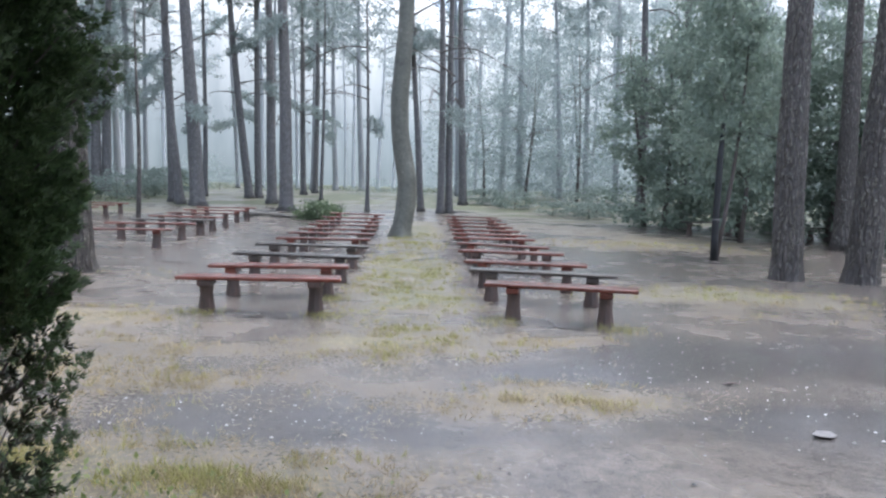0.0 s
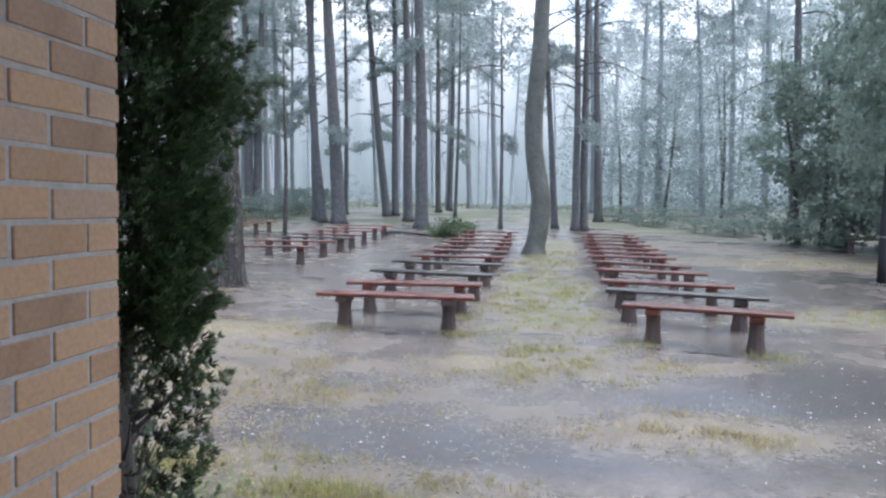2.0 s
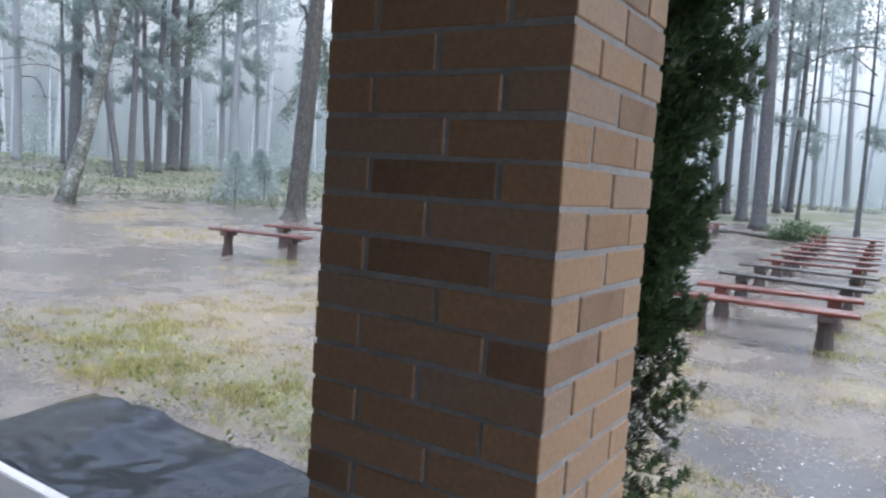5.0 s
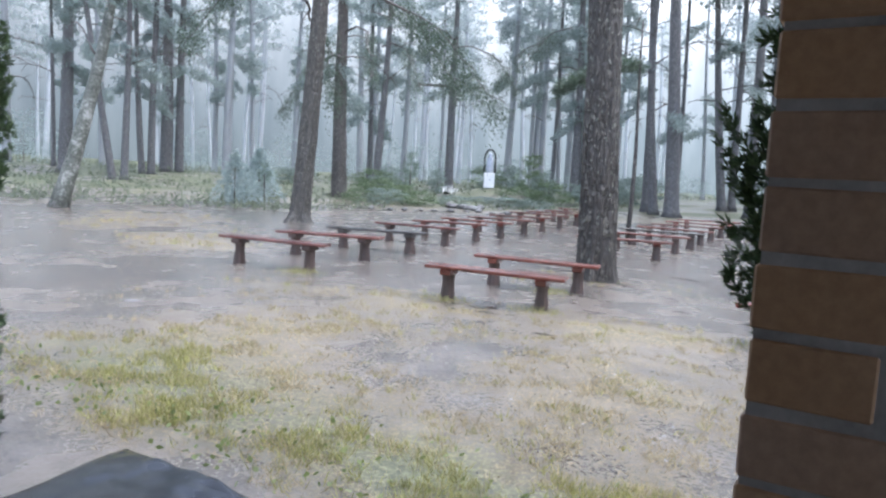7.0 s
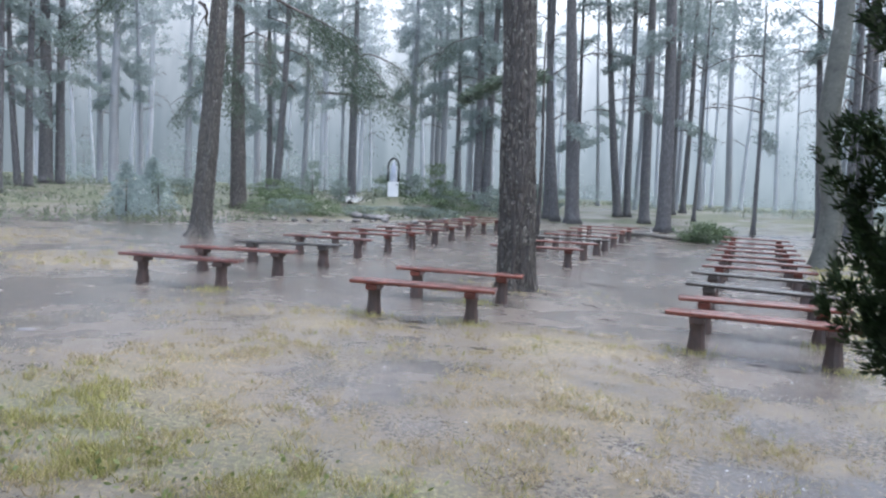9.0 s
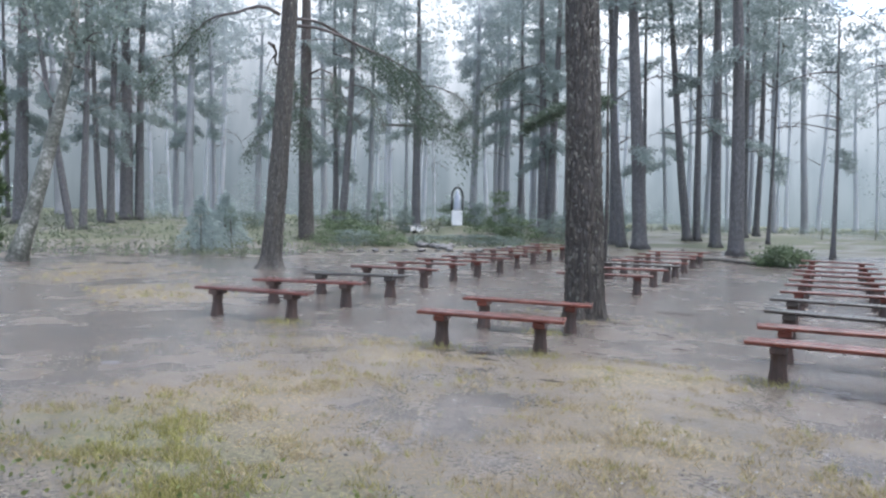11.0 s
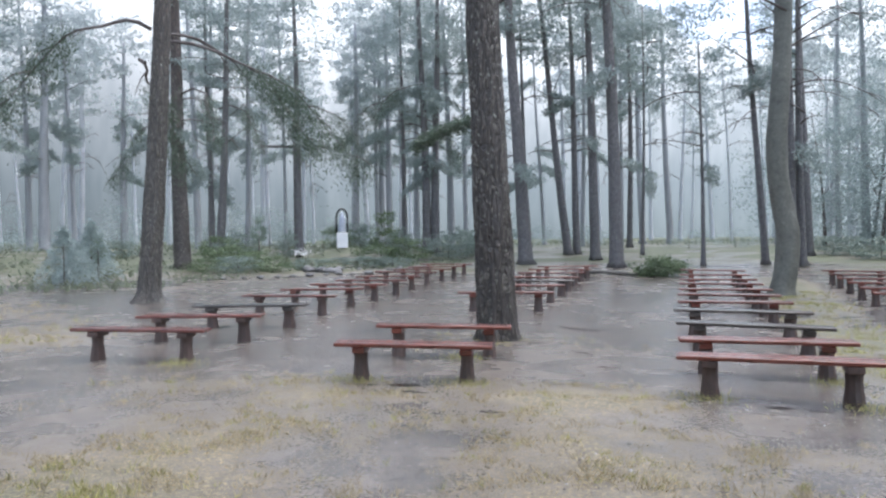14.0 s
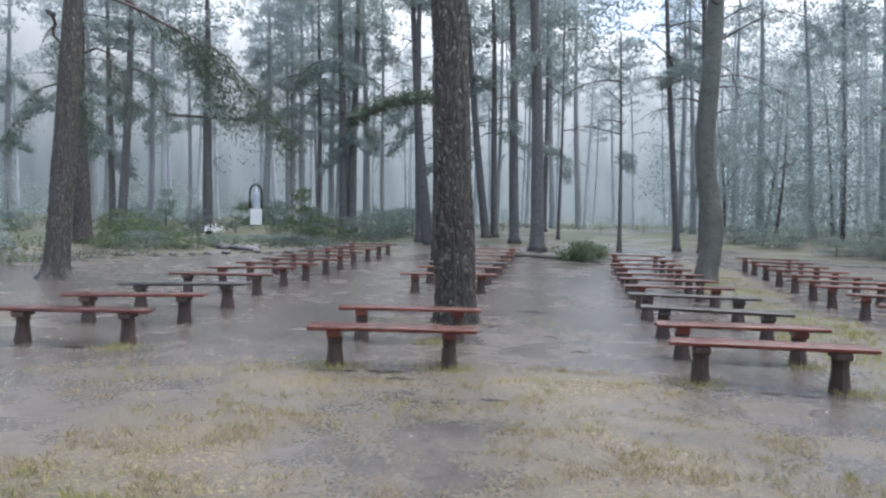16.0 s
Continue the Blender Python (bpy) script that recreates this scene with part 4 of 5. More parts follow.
_mx = _mn.new("ShaderNodeMapRange")  # glow set stronger towards the east
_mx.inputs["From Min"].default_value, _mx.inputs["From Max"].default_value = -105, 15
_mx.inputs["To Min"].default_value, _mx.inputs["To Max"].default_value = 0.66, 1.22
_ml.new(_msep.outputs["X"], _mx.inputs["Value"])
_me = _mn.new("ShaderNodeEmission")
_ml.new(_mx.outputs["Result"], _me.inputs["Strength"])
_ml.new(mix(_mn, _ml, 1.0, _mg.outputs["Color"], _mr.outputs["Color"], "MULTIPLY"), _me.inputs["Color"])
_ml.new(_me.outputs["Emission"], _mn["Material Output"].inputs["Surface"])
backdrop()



def tall_cross():
    """A tall timber cross among the trees behind the flower bed."""
    x, y = -24.0, 36.2
    c = thing("wooden_cross", "tall thin dark wooden cross standing among the pines", "cross", pose(x, y, ground_z(x, y) - 0.1, 0, 0, 32))
    part("upright", Build().box(-0.075, 0.075, -0.06, 0.06, 0, 7.6, 0.01).mesh("upright"), TWIG, c)
    part("crossbar", Build().box(-1.85, 1.85, -0.061, 0.061, 6.1, 6.23, 0.01).mesh("crossbar"), TWIG, c)
    for sx in (-1.9, 1.9):
        part("end_piece", Build().box(sx - 0.05, sx + 0.05, -0.07, 0.07, 6.03, 6.30, 0.02).mesh("end_piece"), TWIG, c)


tall_cross()

# ---- benches ----
def bench(name_label, wood, seed, L=0.92, posts=(-0.63, 0.64)):
    """Two-plank bench on two stump posts, built round its middle, running along x."""
    rnd = random.Random(seed)
    b = thing("bench", name_label, "bench", group="rows of benches")
    for k, y0 in enumerate((-0.155, 0.012)):
        me = Build().box(-L - rnd.uniform(0, 0.03), L + rnd.uniform(0, 0.03), y0, y0 + 0.143, 0.375, 0.42, 0.008).mesh("plank")
        part("plank", me, wood, b)
    for sx in posts:
        rail = Build().box(sx - 0.075, sx + 0.075, -0.15, 0.15, 0.30, 0.373, 0.012).mesh("crosspiece")
        part("crosspiece", rail, wood if seed % 2 else STUMP, b)
        pts = [(sx, 0, -0.12), (sx, 0, 0.02), (sx, 0, 0.12), (sx, 0, 0.22), (sx, 0, 0.30)]
        part("post", Build().tube(pts, [0.108, 0.098, 0.083, 0.076, 0.084], 10, 0.12, 2.0 + seed).mesh("post"), STUMP, b)
    return b


RED_BENCH = bench("worn red painted wooden bench on two stump posts, wet", RED, 1)
RED_BENCH_B = bench("worn red painted wooden bench on two stump posts, wet", RED, 2)
DARK_BENCH = bench("weathered dark wooden bench on two stump posts, wet", DARKWOOD, 3)
SHORT_BENCH = bench("short worn red painted wooden bench on two thick stump posts, wet", RED, 5, 0.845, (-0.53, 0.52))
_first = {RED_BENCH: True, RED_BENCH_B: True, DARK_BENCH: True, SHORT_BENCH: True}
bench_rnd = random.Random(9)


def put_bench(x, y, turn, kind=None, length=1.0):
    src = {"dark": DARK_BENCH, "short": SHORT_BENCH}.get(kind) or bench_rnd.choice((RED_BENCH, RED_BENCH_B))
    m = pose(x, y, ground_z(x, y) + 0.005, bench_rnd.uniform(-0.7, 0.7), bench_rnd.uniform(-0.8, 0.8), turn) @ Matrix.Diagonal((length, 1, 1, 1))
    if _first[src]:
        _first[src] = False
        src.matrix_basis = m
        return src
    return copy_thing(src, m)


# left of the lane
for i, yy in enumerate((8.32, 9.62, 11.17, 13.1, 14.85, 16.55, 18.05, 19.85, 21.4, 23.3, 25.4)):
    put_bench(-1.80 - 0.017 * (yy - 8), yy, -0.6 if i < 2 else -2.0, "dark" if i in (2, 3) else None, 0.99 if i < 2 else 1.05)
# right of the lane
for i, yy in enumerate((7.96, 9.36, 10.72, 12.62, 14.2, 16.05, 17.4, 18.9, 20.5, 22.1, 23.7, 25.2)):
    put_bench(1.585 + 0.021 * (yy - 8) + (0.06 if i < 2 else 0), yy + (0.13 if i < 2 else 0), (-15, -10)[i] if i < 2 else -17, ("short", "dark")[i] if i < 2 else None)
# middle rows, interrupted by the old pine
for i, (xx, yy) in enumerate(((-5.58, 8.25), (-5.83, 9.98), (-6.55, 16.15), (-6.72, 18.4), (-6.8, 20.1), (-6.84, 21.6), (-6.95, 23.5), (-7.0, 25.2), (-7.05, 26.9))):
    put_bench(xx, yy, 11 if i < 2 else 13, "dark" if i in (4,) else None, (0.97, 1.0)[i] if i < 2 else 1.14)
# far left rows
for i, (xx, yy) in enumerate(((-9.66, 8.52), (-10.03, 10.25), (-10.36, 12.05), (-10.83, 14.2), (-11.1, 16.1), (-11.2, 17.65), (-11.3, 19.3), (-11.5, 21.0), (-11.75, 22.95), (-11.73, 24.4), (-11.75, 25.8), (-11.85, 27.3))):
    put_bench(xx, yy, 14, "dark" if i == 2 else None, 1.0 if i < 1 else 1.1)
# two more at the edge of the trees
put_bench(10.2, 24.6, -8, "dark")
put_bench(13.3, 22.4, -8, "dark")

# ---- things on the ground ----
# The dark trunk below the slender tree, built as a black post.
def black_post():
    x, y = 6.94, 16.4
    p = thing("black_post", "black post standing in for a tree trunk in the clearing", "post", pose(x, y, ground_z(x, y) - 0.05))
    part("shaft", Build().tube([(0, 0, 0), (0, 0, 0.5), (0, 0, 1.2), (0.02, 0, 2.4), (0.05, 0, 3.2)], [0.088, 0.085, 0.08, 0.07, 0.04], 14, 0.04).mesh("shaft", True), DARKMETAL, p)
    part("collar", Build().tube([(0, 0, 0.98), (0, 0, 1.01)], [0.086, 0.086], 14).mesh("collar"), STONE, p, "pale worn ring")


black_post()


def shrine():
    x, y = -20.1, 34.4
    z = ground_z(x, y) - 0.05
    part_m = pose(x, y, z, 0, 0, 30)
    ped = thing("pedestal", "white painted block pedestal in the flower bed", "pedestal", part_m, me=Build().box(-0.28, 0.28, -0.26, 0.26, 0, 0.80, 0.015).mesh("pedestal"), mat=WHITE)
    b = Build().tube([(0, 0, 0), (0, 0, 0.15), (0, 0, 0.5), (0, 0, 0.78), (0, 0, 0.88), (0, 0, 0.98), (0, 0, 1.06)], [0.19, 0.2, 0.17, 0.15, 0.07, 0.085, 0.02], 14)
    thing("statue", "pale plaster garden statue on a white pedestal", "statue", part_m @ pose(0, 0, 0.822), me=b.mesh("statue", True), mat=STATUE)
    arch = Build()
    arch.tube(tube_path(17, lambda s: (0.29 * math.cos(math.pi * s), 0.2, 0.75 + 0.48 * math.sin(math.pi * s))), [0.05] * 17, 8)
    arch.tube([(0.29, 0.2, 0), (0.29, 0.2, 0.75)], [0.05, 0.05], 8)
    arch.tube([(-0.29, 0.2, 0), (-0.29, 0.2, 0.75)], [0.05, 0.05], 8)
    thing("niche_arch", "dark metal arch behind the statue", "arch", part_m @ pose(0, 0, 0.822), me=arch.mesh("niche_arch", True), mat=DARKMETAL)


shrine()


def stones():
    rnd = random.Random(6)
    spots = [(-19.2 + 0.42 * i + rnd.uniform(-0.1, 0.1), 22.3 + 0.46 * i + rnd.uniform(-0.15, 0.15), rnd.uniform(0.08, 0.17)) for i in range(13)]
    spots += [(-16.9 + rnd.uniform(-1.2, 1.2), 27.6 + rnd.uniform(-0.9, 0.9), rnd.uniform(0.12, 0.27)) for _ in range(12)]
    spots += [(-14.8 + 0.25 * i, 28.6 + 0.4 * i, rnd.uniform(0.1, 0.2)) for i in range(5)]
    for i, (x, y, s) in enumerate(spots):
        thing("stone", "rounded grey fieldstone edging the flower bed", "stone", pose(x, y, ground_z(x, y) + s * 0.3, 0, 0, rnd.uniform(0, 360)), "bed stones", me=Build().blob((0, 0, 0), (s * 1.4, s, s * 0.5), i, 2, 0.45).mesh("stone", True), mat=STONE)


stones()
for bx, by, bw, bh, li in ((-20.3, 25.6, 1.0, 0.75, True), (-19.1, 26.3, 0.9, 0.7, False), (-21.6, 25.2, 0.8, 0.6, False), (-18.4, 28.3, 0.9, 0.5, True), (-16.8, 30.4, 1.2, 0.5, True), (-15.6, 30.6, 1.0, 0.5, True), (-18.7, 31.6, 1.0, 0.3, True), (-18.2, 35.6, 0.9, 2.4, False), (-17.2, 35.2, 0.8, 1.7, True), (-22.5, 33.0, 0.5, 1.6, True)):
    bush(bx, by, bw, bh, li, "leafy garden shrub in the stone-edged flower bed")

for bx, by, bw, bh, li in ((-20.9, 27.6, 1.1, 0.9, False), (-22.6, 28.6, 1.2, 1.1, False), (-17.4, 32.6, 1.1, 0.9, False), (-16.1, 33.8, 1.3, 1.2, False), (-21.3, 36.6, 1.2, 1.6, False), (-24.8, 30.4, 1.2, 1.3, False), (-14.6, 35.5, 1.4, 1.5, True), (-21.2, 37.4, 1.5, 1.9, True), (-26.2, 33.8, 1.3, 1.5, True), (-13.0, 38.5, 1.5, 1.7, True)):
    bush(bx, by, bw, bh, li, "dense leafy shrub behind the flower bed")


def flowers():
    x, y = -22.0, 33.2
    b = thing("flower_bouquet", "bunch of white flowers in a dark pot", "flowers", pose(x, y, ground_z(x, y)))
    c = rng.normal(0, 1, (90, 3)) * (0.3, 0.2, 0.10) + (0, 0, 0.26)
    part("blossoms", leaves("blossoms", c, np.tile((0, 0, 1), (90, 1)), 0.11, 0.10, 1.0), WHITE, b, "white petals")
    part("pot", Build().tube([(0, 0, -0.05), (0, 0, 0.2)], [0.13, 0.17], 12).mesh("pot", True), DARKMETAL, b)


flowers()


def ball_tree(x, y, h, r, label):
    b = thing("topiary_tree", label, "tree", pose(x, y, ground_z(x, y)))
    part("trunk", Build().tube([(0, 0, -0.05), (0.02, 0, h * 0.5), (0, 0, h)], [0.045, 0.035, 0.02], 7).mesh("trunk", True), TWIG, b)
    part("crown", LEAF_CROWNS[1], None, b, m=Matrix.Translation((0, 0, h)) @ Matrix.Diagonal((r, r, r * 1.5, 1)))


ball_tree(-23.6, 32.0, 1.5, 0.5, "small clipped tree with a bushy dark head")
ball_tree(-22.6, 20.6, 1.1, 0.3, "small sapling with a tuft of leaves")


def spruce_sapling(x, y, h, w):
    b = thing("spruce_sapling", "young spruce with layered pale green branches", "tree", pose(x, y, ground_z(x, y)), "saplings")
    part("trunk", Build().tube([(0, 0, -0.05), (0, 0, h)], [0.04, 0.008], 7).mesh("trunk", True), TWIG, b)
    n = 1900
    u = rng.uniform(0.04, 1, n)
    g = rng.integers(0, 9, n) * 0.7 + np.floor(u * 7) * 0.5 + rng.normal(0, 0.34, n)
    rr = (1 - u) ** 0.8 * w * rng.uniform(0.1, 1, n) ** 0.7
    c = np.stack([rr * np.cos(g), rr * np.sin(g), (np.floor(u * 7) + 0.5) / 7 * h + rng.normal(0, 0.09, n) - rr * 0.25], axis=1)
    # needles borrow the leaf colour paled for haze
    part("needles", leaves("needles", c, np.stack([np.cos(g), np.sin(g), -0.2 * np.ones(n)], axis=1), 0.19, 0.045, 0.6), MISTLEAF, b)


spruce_sapling(-21.9, 18.5, 1.9, 1.2)
spruce_sapling(-23.0, 20.7, 2.1, 1.3)
spruce_sapling(-24.4, 22.2, 1.7, 1.2)
spruce_sapling(-22.5, 19.6, 1.3, 1.0)


def fallen_branches():
    x, y = -3.75, 27.9
    b = thing("fallen_branches", "heap of fallen green branches at the end of the rows", "branches", pose(x, y, ground_z(x, y)))
    c = clumps(2200, 30, ((0, 0, 0.32), (1.0, 0.6, 0.30)), (0.16, 0.16, 0.1))
    c[:, 2] = np.abs(c[:, 2])
    part("foliage", leaves("foliage", c, np.tile((0.2, 0, 0.3), (len(c), 1)), 0.17, 0.05, 0.9), SHRUB, b)
    part("branch", Build().tube([(-0.9, 0, 0.08), (0, 0.1, 0.3), (0.9, 0, 0.5)], [0.04, 0.03, 0.01], 6).mesh("branch", True), TWIG, b)
    log = Build().tube(tube_path(9, lambda s: (-1.5 + 2.6 * s, 0.1 * math.sin(4 * s), 0.10 + 0.04 * math.sin(6 * s))), [0.10 - 0.05 * i / 8 for i in range(9)], 9, 0.2)
    thing("fallen_log", "dark wet fallen trunk lying behind the benches", "log", pose(-5.2, 28.0, ground_z(-5.2, 28.0)), me=log.mesh("fallen_log", True), mat=GREYBARK)


fallen_branches()


def litter():
    rnd = random.Random(3)
    spots = ((-4.86, 11.44, 0.5), (-4.44, 13.26, 0.9), (-6.5, 12.5, 0.7), (-6.7, 11.6, 0.6), (2.49, 5.46, 0.18), (-4.0, 10.6, 0.35), (-3.6, 9.6, 0.25), (-5.3, 7.6, 0.3), (-4.3, 7.0, 0.25))
    for i, (x, y, ln) in enumerate(spots):
        g = rnd.uniform(-0.5, 0.5)
        pts = [(ln * (k / 6 - 0.5), 0.09 * ln * rnd.uniform(-1, 1), 0.008 + 0.012 * rnd.random()) for k in range(7)]
        bt = Build().tube(pts, [0.004, 0.008, 0.009, 0.008, 0.007, 0.005, 0.002], 6, 0.3)
        bt.tube([pts[2], (pts[2][0] + 0.12 * ln, 0.17 * ln, 0.02), (pts[2][0] + 0.25 * ln, 0.22 * ln, 0.008)], [0.005, 0.004, 0.002], 5)
        bt.tube([pts[4], (pts[4][0] + 0.1 * ln, -0.13 * ln, 0.015)], [0.004, 0.002], 5)
        thing("fallen_stick", "dark wet broken branch lying on the mud", "stick", pose(x, y, ground_z(x, y), 0, 0, math.degrees(g)), "sticks", me=bt.mesh("fallen_stick", True), mat=TWIG)
    for i, (x, y, s) in enumerate(((-8.33, 5.15, 0.08), (2.59, 4.33, 0.065))):
        thing("pale_scrap", "flat pale scrap lying in the wet mud", "litter", pose(x, y, 0.002, 0, 0, 20), me=Build().blob((0, 0, 0), (s * 1.3, s * 0.8, 0.006), i, 2, 0.7).mesh("pale_scrap"), mat=CONCRETE)
    n = 1500
    g = rng.uniform(0, 2 * math.pi, n)
    x = rng.uniform(-8, 5, n)
    y = 2.6 + 8.5 * rng.uniform(0, 1, n) ** 1.3
    b = Build()
    for i in range(n):
        s = 0.004 + 0.010 * rng.random() ** 3
        z = 0.004
        k = [(x[i] + s * 1.4 * math.cos(g[i] + a), y[i] + s * math.sin(g[i] + a), z) for a in (0, 1.3, 2.5, 3.8, 5.0)]
        o = len(b.v)
        b.v += k + [(x[i], y[i], z + s * 0.9)]
        b.f += [(o + j, o + (j + 1) % 5, o + 5) for j in range(5)]
    thing("pebbles", "tiny pale pebbles and splash marks scattered on the mud", "pebbles", kind="stuff", me=b.mesh("pebbles"), mat=STONE)


litter()


def splashes():
    """Pale chips in drifts on the bare mud, standing in for rain splashes."""
    rnd = random.Random(31)
    b = Build()
    for cx, cy, sx, sy, n in ((-1.6, 5.0, 0.9, 0.5, 170), (-0.9, 4.1, 0.8, 0.35, 90), (2.0, 5.6, 0.7, 0.6, 90), (2.7, 4.8, 0.9, 0.5, 90), (-0.4, 7.0, 1.2, 0.5, 60), (-3.0, 5.2, 1.0, 0.6, 60), (-2.6, 7.0, 0.8, 0.6, 50), (-6.5, 6.5, 2.0, 0.8, 50)):
        for _ in range(n):
            x, y, s, g = rnd.gauss(cx, sx), rnd.gauss(cy, sy), 0.003 + 0.009 * rnd.random() ** 4, rnd.uniform(0, 6.28)
            if y < 2.9:
                continue
            o = len(b.v)
            for a in (0, 1.1, 2.3, 3.3, 4.4, 5.4):
                u, w = 1.5 * s * math.cos(a), s * math.sin(a) * rnd.uniform(0.6, 1.0)
                b.v.append((x + u * math.cos(g) - w * math.sin(g), y + u * math.sin(g) + w * math.cos(g), 0.006))
            b.v.append((x, y, 0.009 + s * 0.7))
            b.f += [(o + j, o + (j + 1) % 6, o + 6) for j in range(6)]
    thing("pale_grit", "pale chips standing in for rain splash marks on the mud", "grit", kind="stuff", me=b.mesh("pale_grit"), mat=SPLASH_CHIP)


SPLASH_CHIP = surface("pale_grit", [(0.3, (0.22, 0.215, 0.21)), (0.7, (0.62, 0.62, 0.62))], 9.0, (0.15, 0.4), None, 0.2, 0.002)
splashes()


def ground_top(x, y):
    """Height of the modelled ground sheet near the benches."""
    return ground_z(x, y) + 0.022 * noise.noise((x * 0.7, y * 0.7, 2)) + 0.010 * noise.noise((x * 2.6, y * 2.6, 7)) - 0.012 + 0.02 * turf_at(x, y)[0]


def drip_puddle(x, y, turn, half, seed):
    """A narrow groove of water worn below a bench's front edge by the drips."""
    v, f, n = [], [], 40
    c, sn = math.cos(math.radians(turn)), math.sin(math.radians(turn))
    for i in range(n + 1):
        u = (2 * i / n - 1) * half
        mid = 0.03 * noise.noise((u * 2.2, seed, 1))
        wide = max(0.003, 0.02 + 0.08 * noise.noise((u * 4.3, seed, 5))) * math.sqrt(max(0.02, 1 - (u / half) ** 2))
        for w in (mid - wide, mid + wide):
            px, py = x + u * c - w * sn, y + u * sn + w * c
            v.append((px, py, ground_top(px, py) + 0.009))
    for i in range(n):
        f.append((2 * i, 2 * i + 2, 2 * i + 3, 2 * i + 1))
    b = Build()
    b.v, b.f = v, f
    thing("drip_puddle", "narrow dark puddle in the mud below a bench edge", "puddle", group="drip puddles", me=b.mesh("drip_puddle", True), mat=DRIP)


DRIP = surface("muddy_water", [(0.3, (0.022, 0.020, 0.018)), (0.7, (0.045, 0.041, 0.037))], 5.0, (0.08, 0.2), None, 0.1, 0.002)
for px, py, pt, ph in ((-1.8, 8.02, -0.6, 0.80), (-1.83, 9.40, -0.6, 0.7), (1.62, 7.72, -15, 0.7), (-5.55, 7.98, 11, 0.75), (-5.8, 9.72, 11, 0.7), (-9.62, 8.26, 14, 0.7)):
    drip_puddle(px, py, pt, ph, px * 3.7)


LITTER = foliage("straw_and_bark_bits", (0.018, 0.015, 0.011), (0.38, 0.315, 0.20), 0.1, 0.5)


def grass():
    """Tufts where the turf is, thickest near the pavilion, and loose straw washed over the mud."""
    spots = {"green": [], "straw": []}
    rnd = random.Random(12)
    for _ in range(230000):
        d = 2.4 + 20 * rnd.random() ** 1.9
        a = math.radians(rnd.uniform(-82, 42))
        x, y = -1.5 + d * math.sin(a), d * math.cos(a)
        if y < 2.15 or (y < 2.75 and -4.8 < x < -1.4):
            continue
        t, g = turf_at(x, y)
        gather = noise.noise((x * 2.1, y * 3.0, 17)) + 0.6 * noise.noise((x * 6, y * 8, 23))
        if rnd.random() < max(0, t - 0.15) * 1.2 * max(0.02, min(1.4, 0.32 + 2.1 * gather)):
            key = "green" if rnd.random() < g * 0.8 + 0.05 + 0.5 * noise.noise((x * 0.9, y * 1.3, 41)) * (g > 0.15) else "straw"
            lay = rnd.uniform(0, 6.28)
            for _k in range(6):
                spots[key].append((x + rnd.gauss(0, 0.02), y + rnd.gauss(0, 0.02), ground_z(x, y) - 0.005, lay))
    for px, py in ((-1.05, 8.15), (-2.5, 8.2), (-4.95, 8.2), (-6.2, 8.0), (2.25, 7.6), (0.95, 8.0), (-5.5, 9.8), (-8.9, 8.3), (-1.1, 9.4)):
        for _ in range(260):
            spots["green" if rnd.random() < 0.6 else "straw"].append((px + rnd.gauss(0, 0.16), py + rnd.gauss(0, 0.12), 0, rnd.uniform(0, 6.28)))
    for key, mat, tall, wide, flat in (("green", GRASS, 0.055, 0.002, 0.6), ("straw", STRAW, 0.042, 0.0016, 0.9)):
        c = np.array(spots[key])
        lay = np.stack([np.cos(c[:, 3]), np.sin(c[:, 3])], axis=1) * flat * 0.5
        c = c[:, :3]
        n = len(c)
        far = np.linalg.norm(c[:, :2], axis=1, keepdims=True)
        up = unit(np.concatenate([rng.normal(0, flat * 0.6, (n, 2)) + lay, np.ones((n, 1)) * 0.8], axis=1))
        h = tall * rng.uniform(0.4, 1.5, (n, 1)) * (1 + 0.03 * far)
        side = unit(np.cross(up, rng.normal(0, 1, (n, 3)))) * wide * (1 + 0.10 * far)
        thing("grass", "wet green grass blades on the mud" if key == "green" else "yellow straw-like dry grass on the mud", "grass", kind="stuff", me=array_mesh("grass", np.stack([c - side, c + side, c + up * h], axis=1)), mat=mat)
    n = 150000
    d = 2.6 + 11 * rng.uniform(0, 1, n) ** 1.5
    a = np.radians(rng.uniform(-80, 42, n))
    x, y = -1.5 + d * np.sin(a), d * np.cos(a)
    keep = (y > 2.1) & ~((y < 2.75) & (x > -4.8) & (x < -1.4))
    drift = np.array([1.3 * turf_at(p, q)[0] + 0.5 * noise.noise((p * 1.6, q * 2.4, 31)) - 0.15 for p, q in zip(x, y)])
    keep &= rng.uniform(0, 0.8, n) < drift
    c = np.stack([x, y, np.full(n, 0.008)], axis=1)[keep]
    n = len(c)
    g = rng.uniform(0, 2 * np.pi, n)
    al = np.stack([np.cos(g), np.sin(g), rng.normal(0, 0.06, n)], axis=1) * (0.006 + 0.026 * rng.uniform(0, 1, (n, 1)) ** 2)
    ac = np.stack([-np.sin(g), np.cos(g), np.zeros(n)], axis=1) * rng.uniform(0.0010, 0.0034, (n, 1))
    thing("straw_litter", "loose bits of straw and bark washed over the mud", "litter", kind="stuff", me=array_mesh("straw_litter", np.stack([c - al - ac, c + al - ac, c + al + ac, c - al + ac], axis=1)), mat=LITTER)
    n = 420
    x = np.concatenate([rng.normal(-5.2, 1.6, n), rng.normal(-2.2, 1.0, n // 2), rng.normal(-1.3, 0.5, 60)])
    y = np.concatenate([rng.normal(3.0, 0.35, n), rng.normal(3.1, 0.3, n // 2), rng.normal(3.3, 0.2, 60)])
    keep = y > 2.7
    c = np.stack([x, y, np.abs(rng.normal(0.03, 0.015, len(x)))], axis=1)[keep]
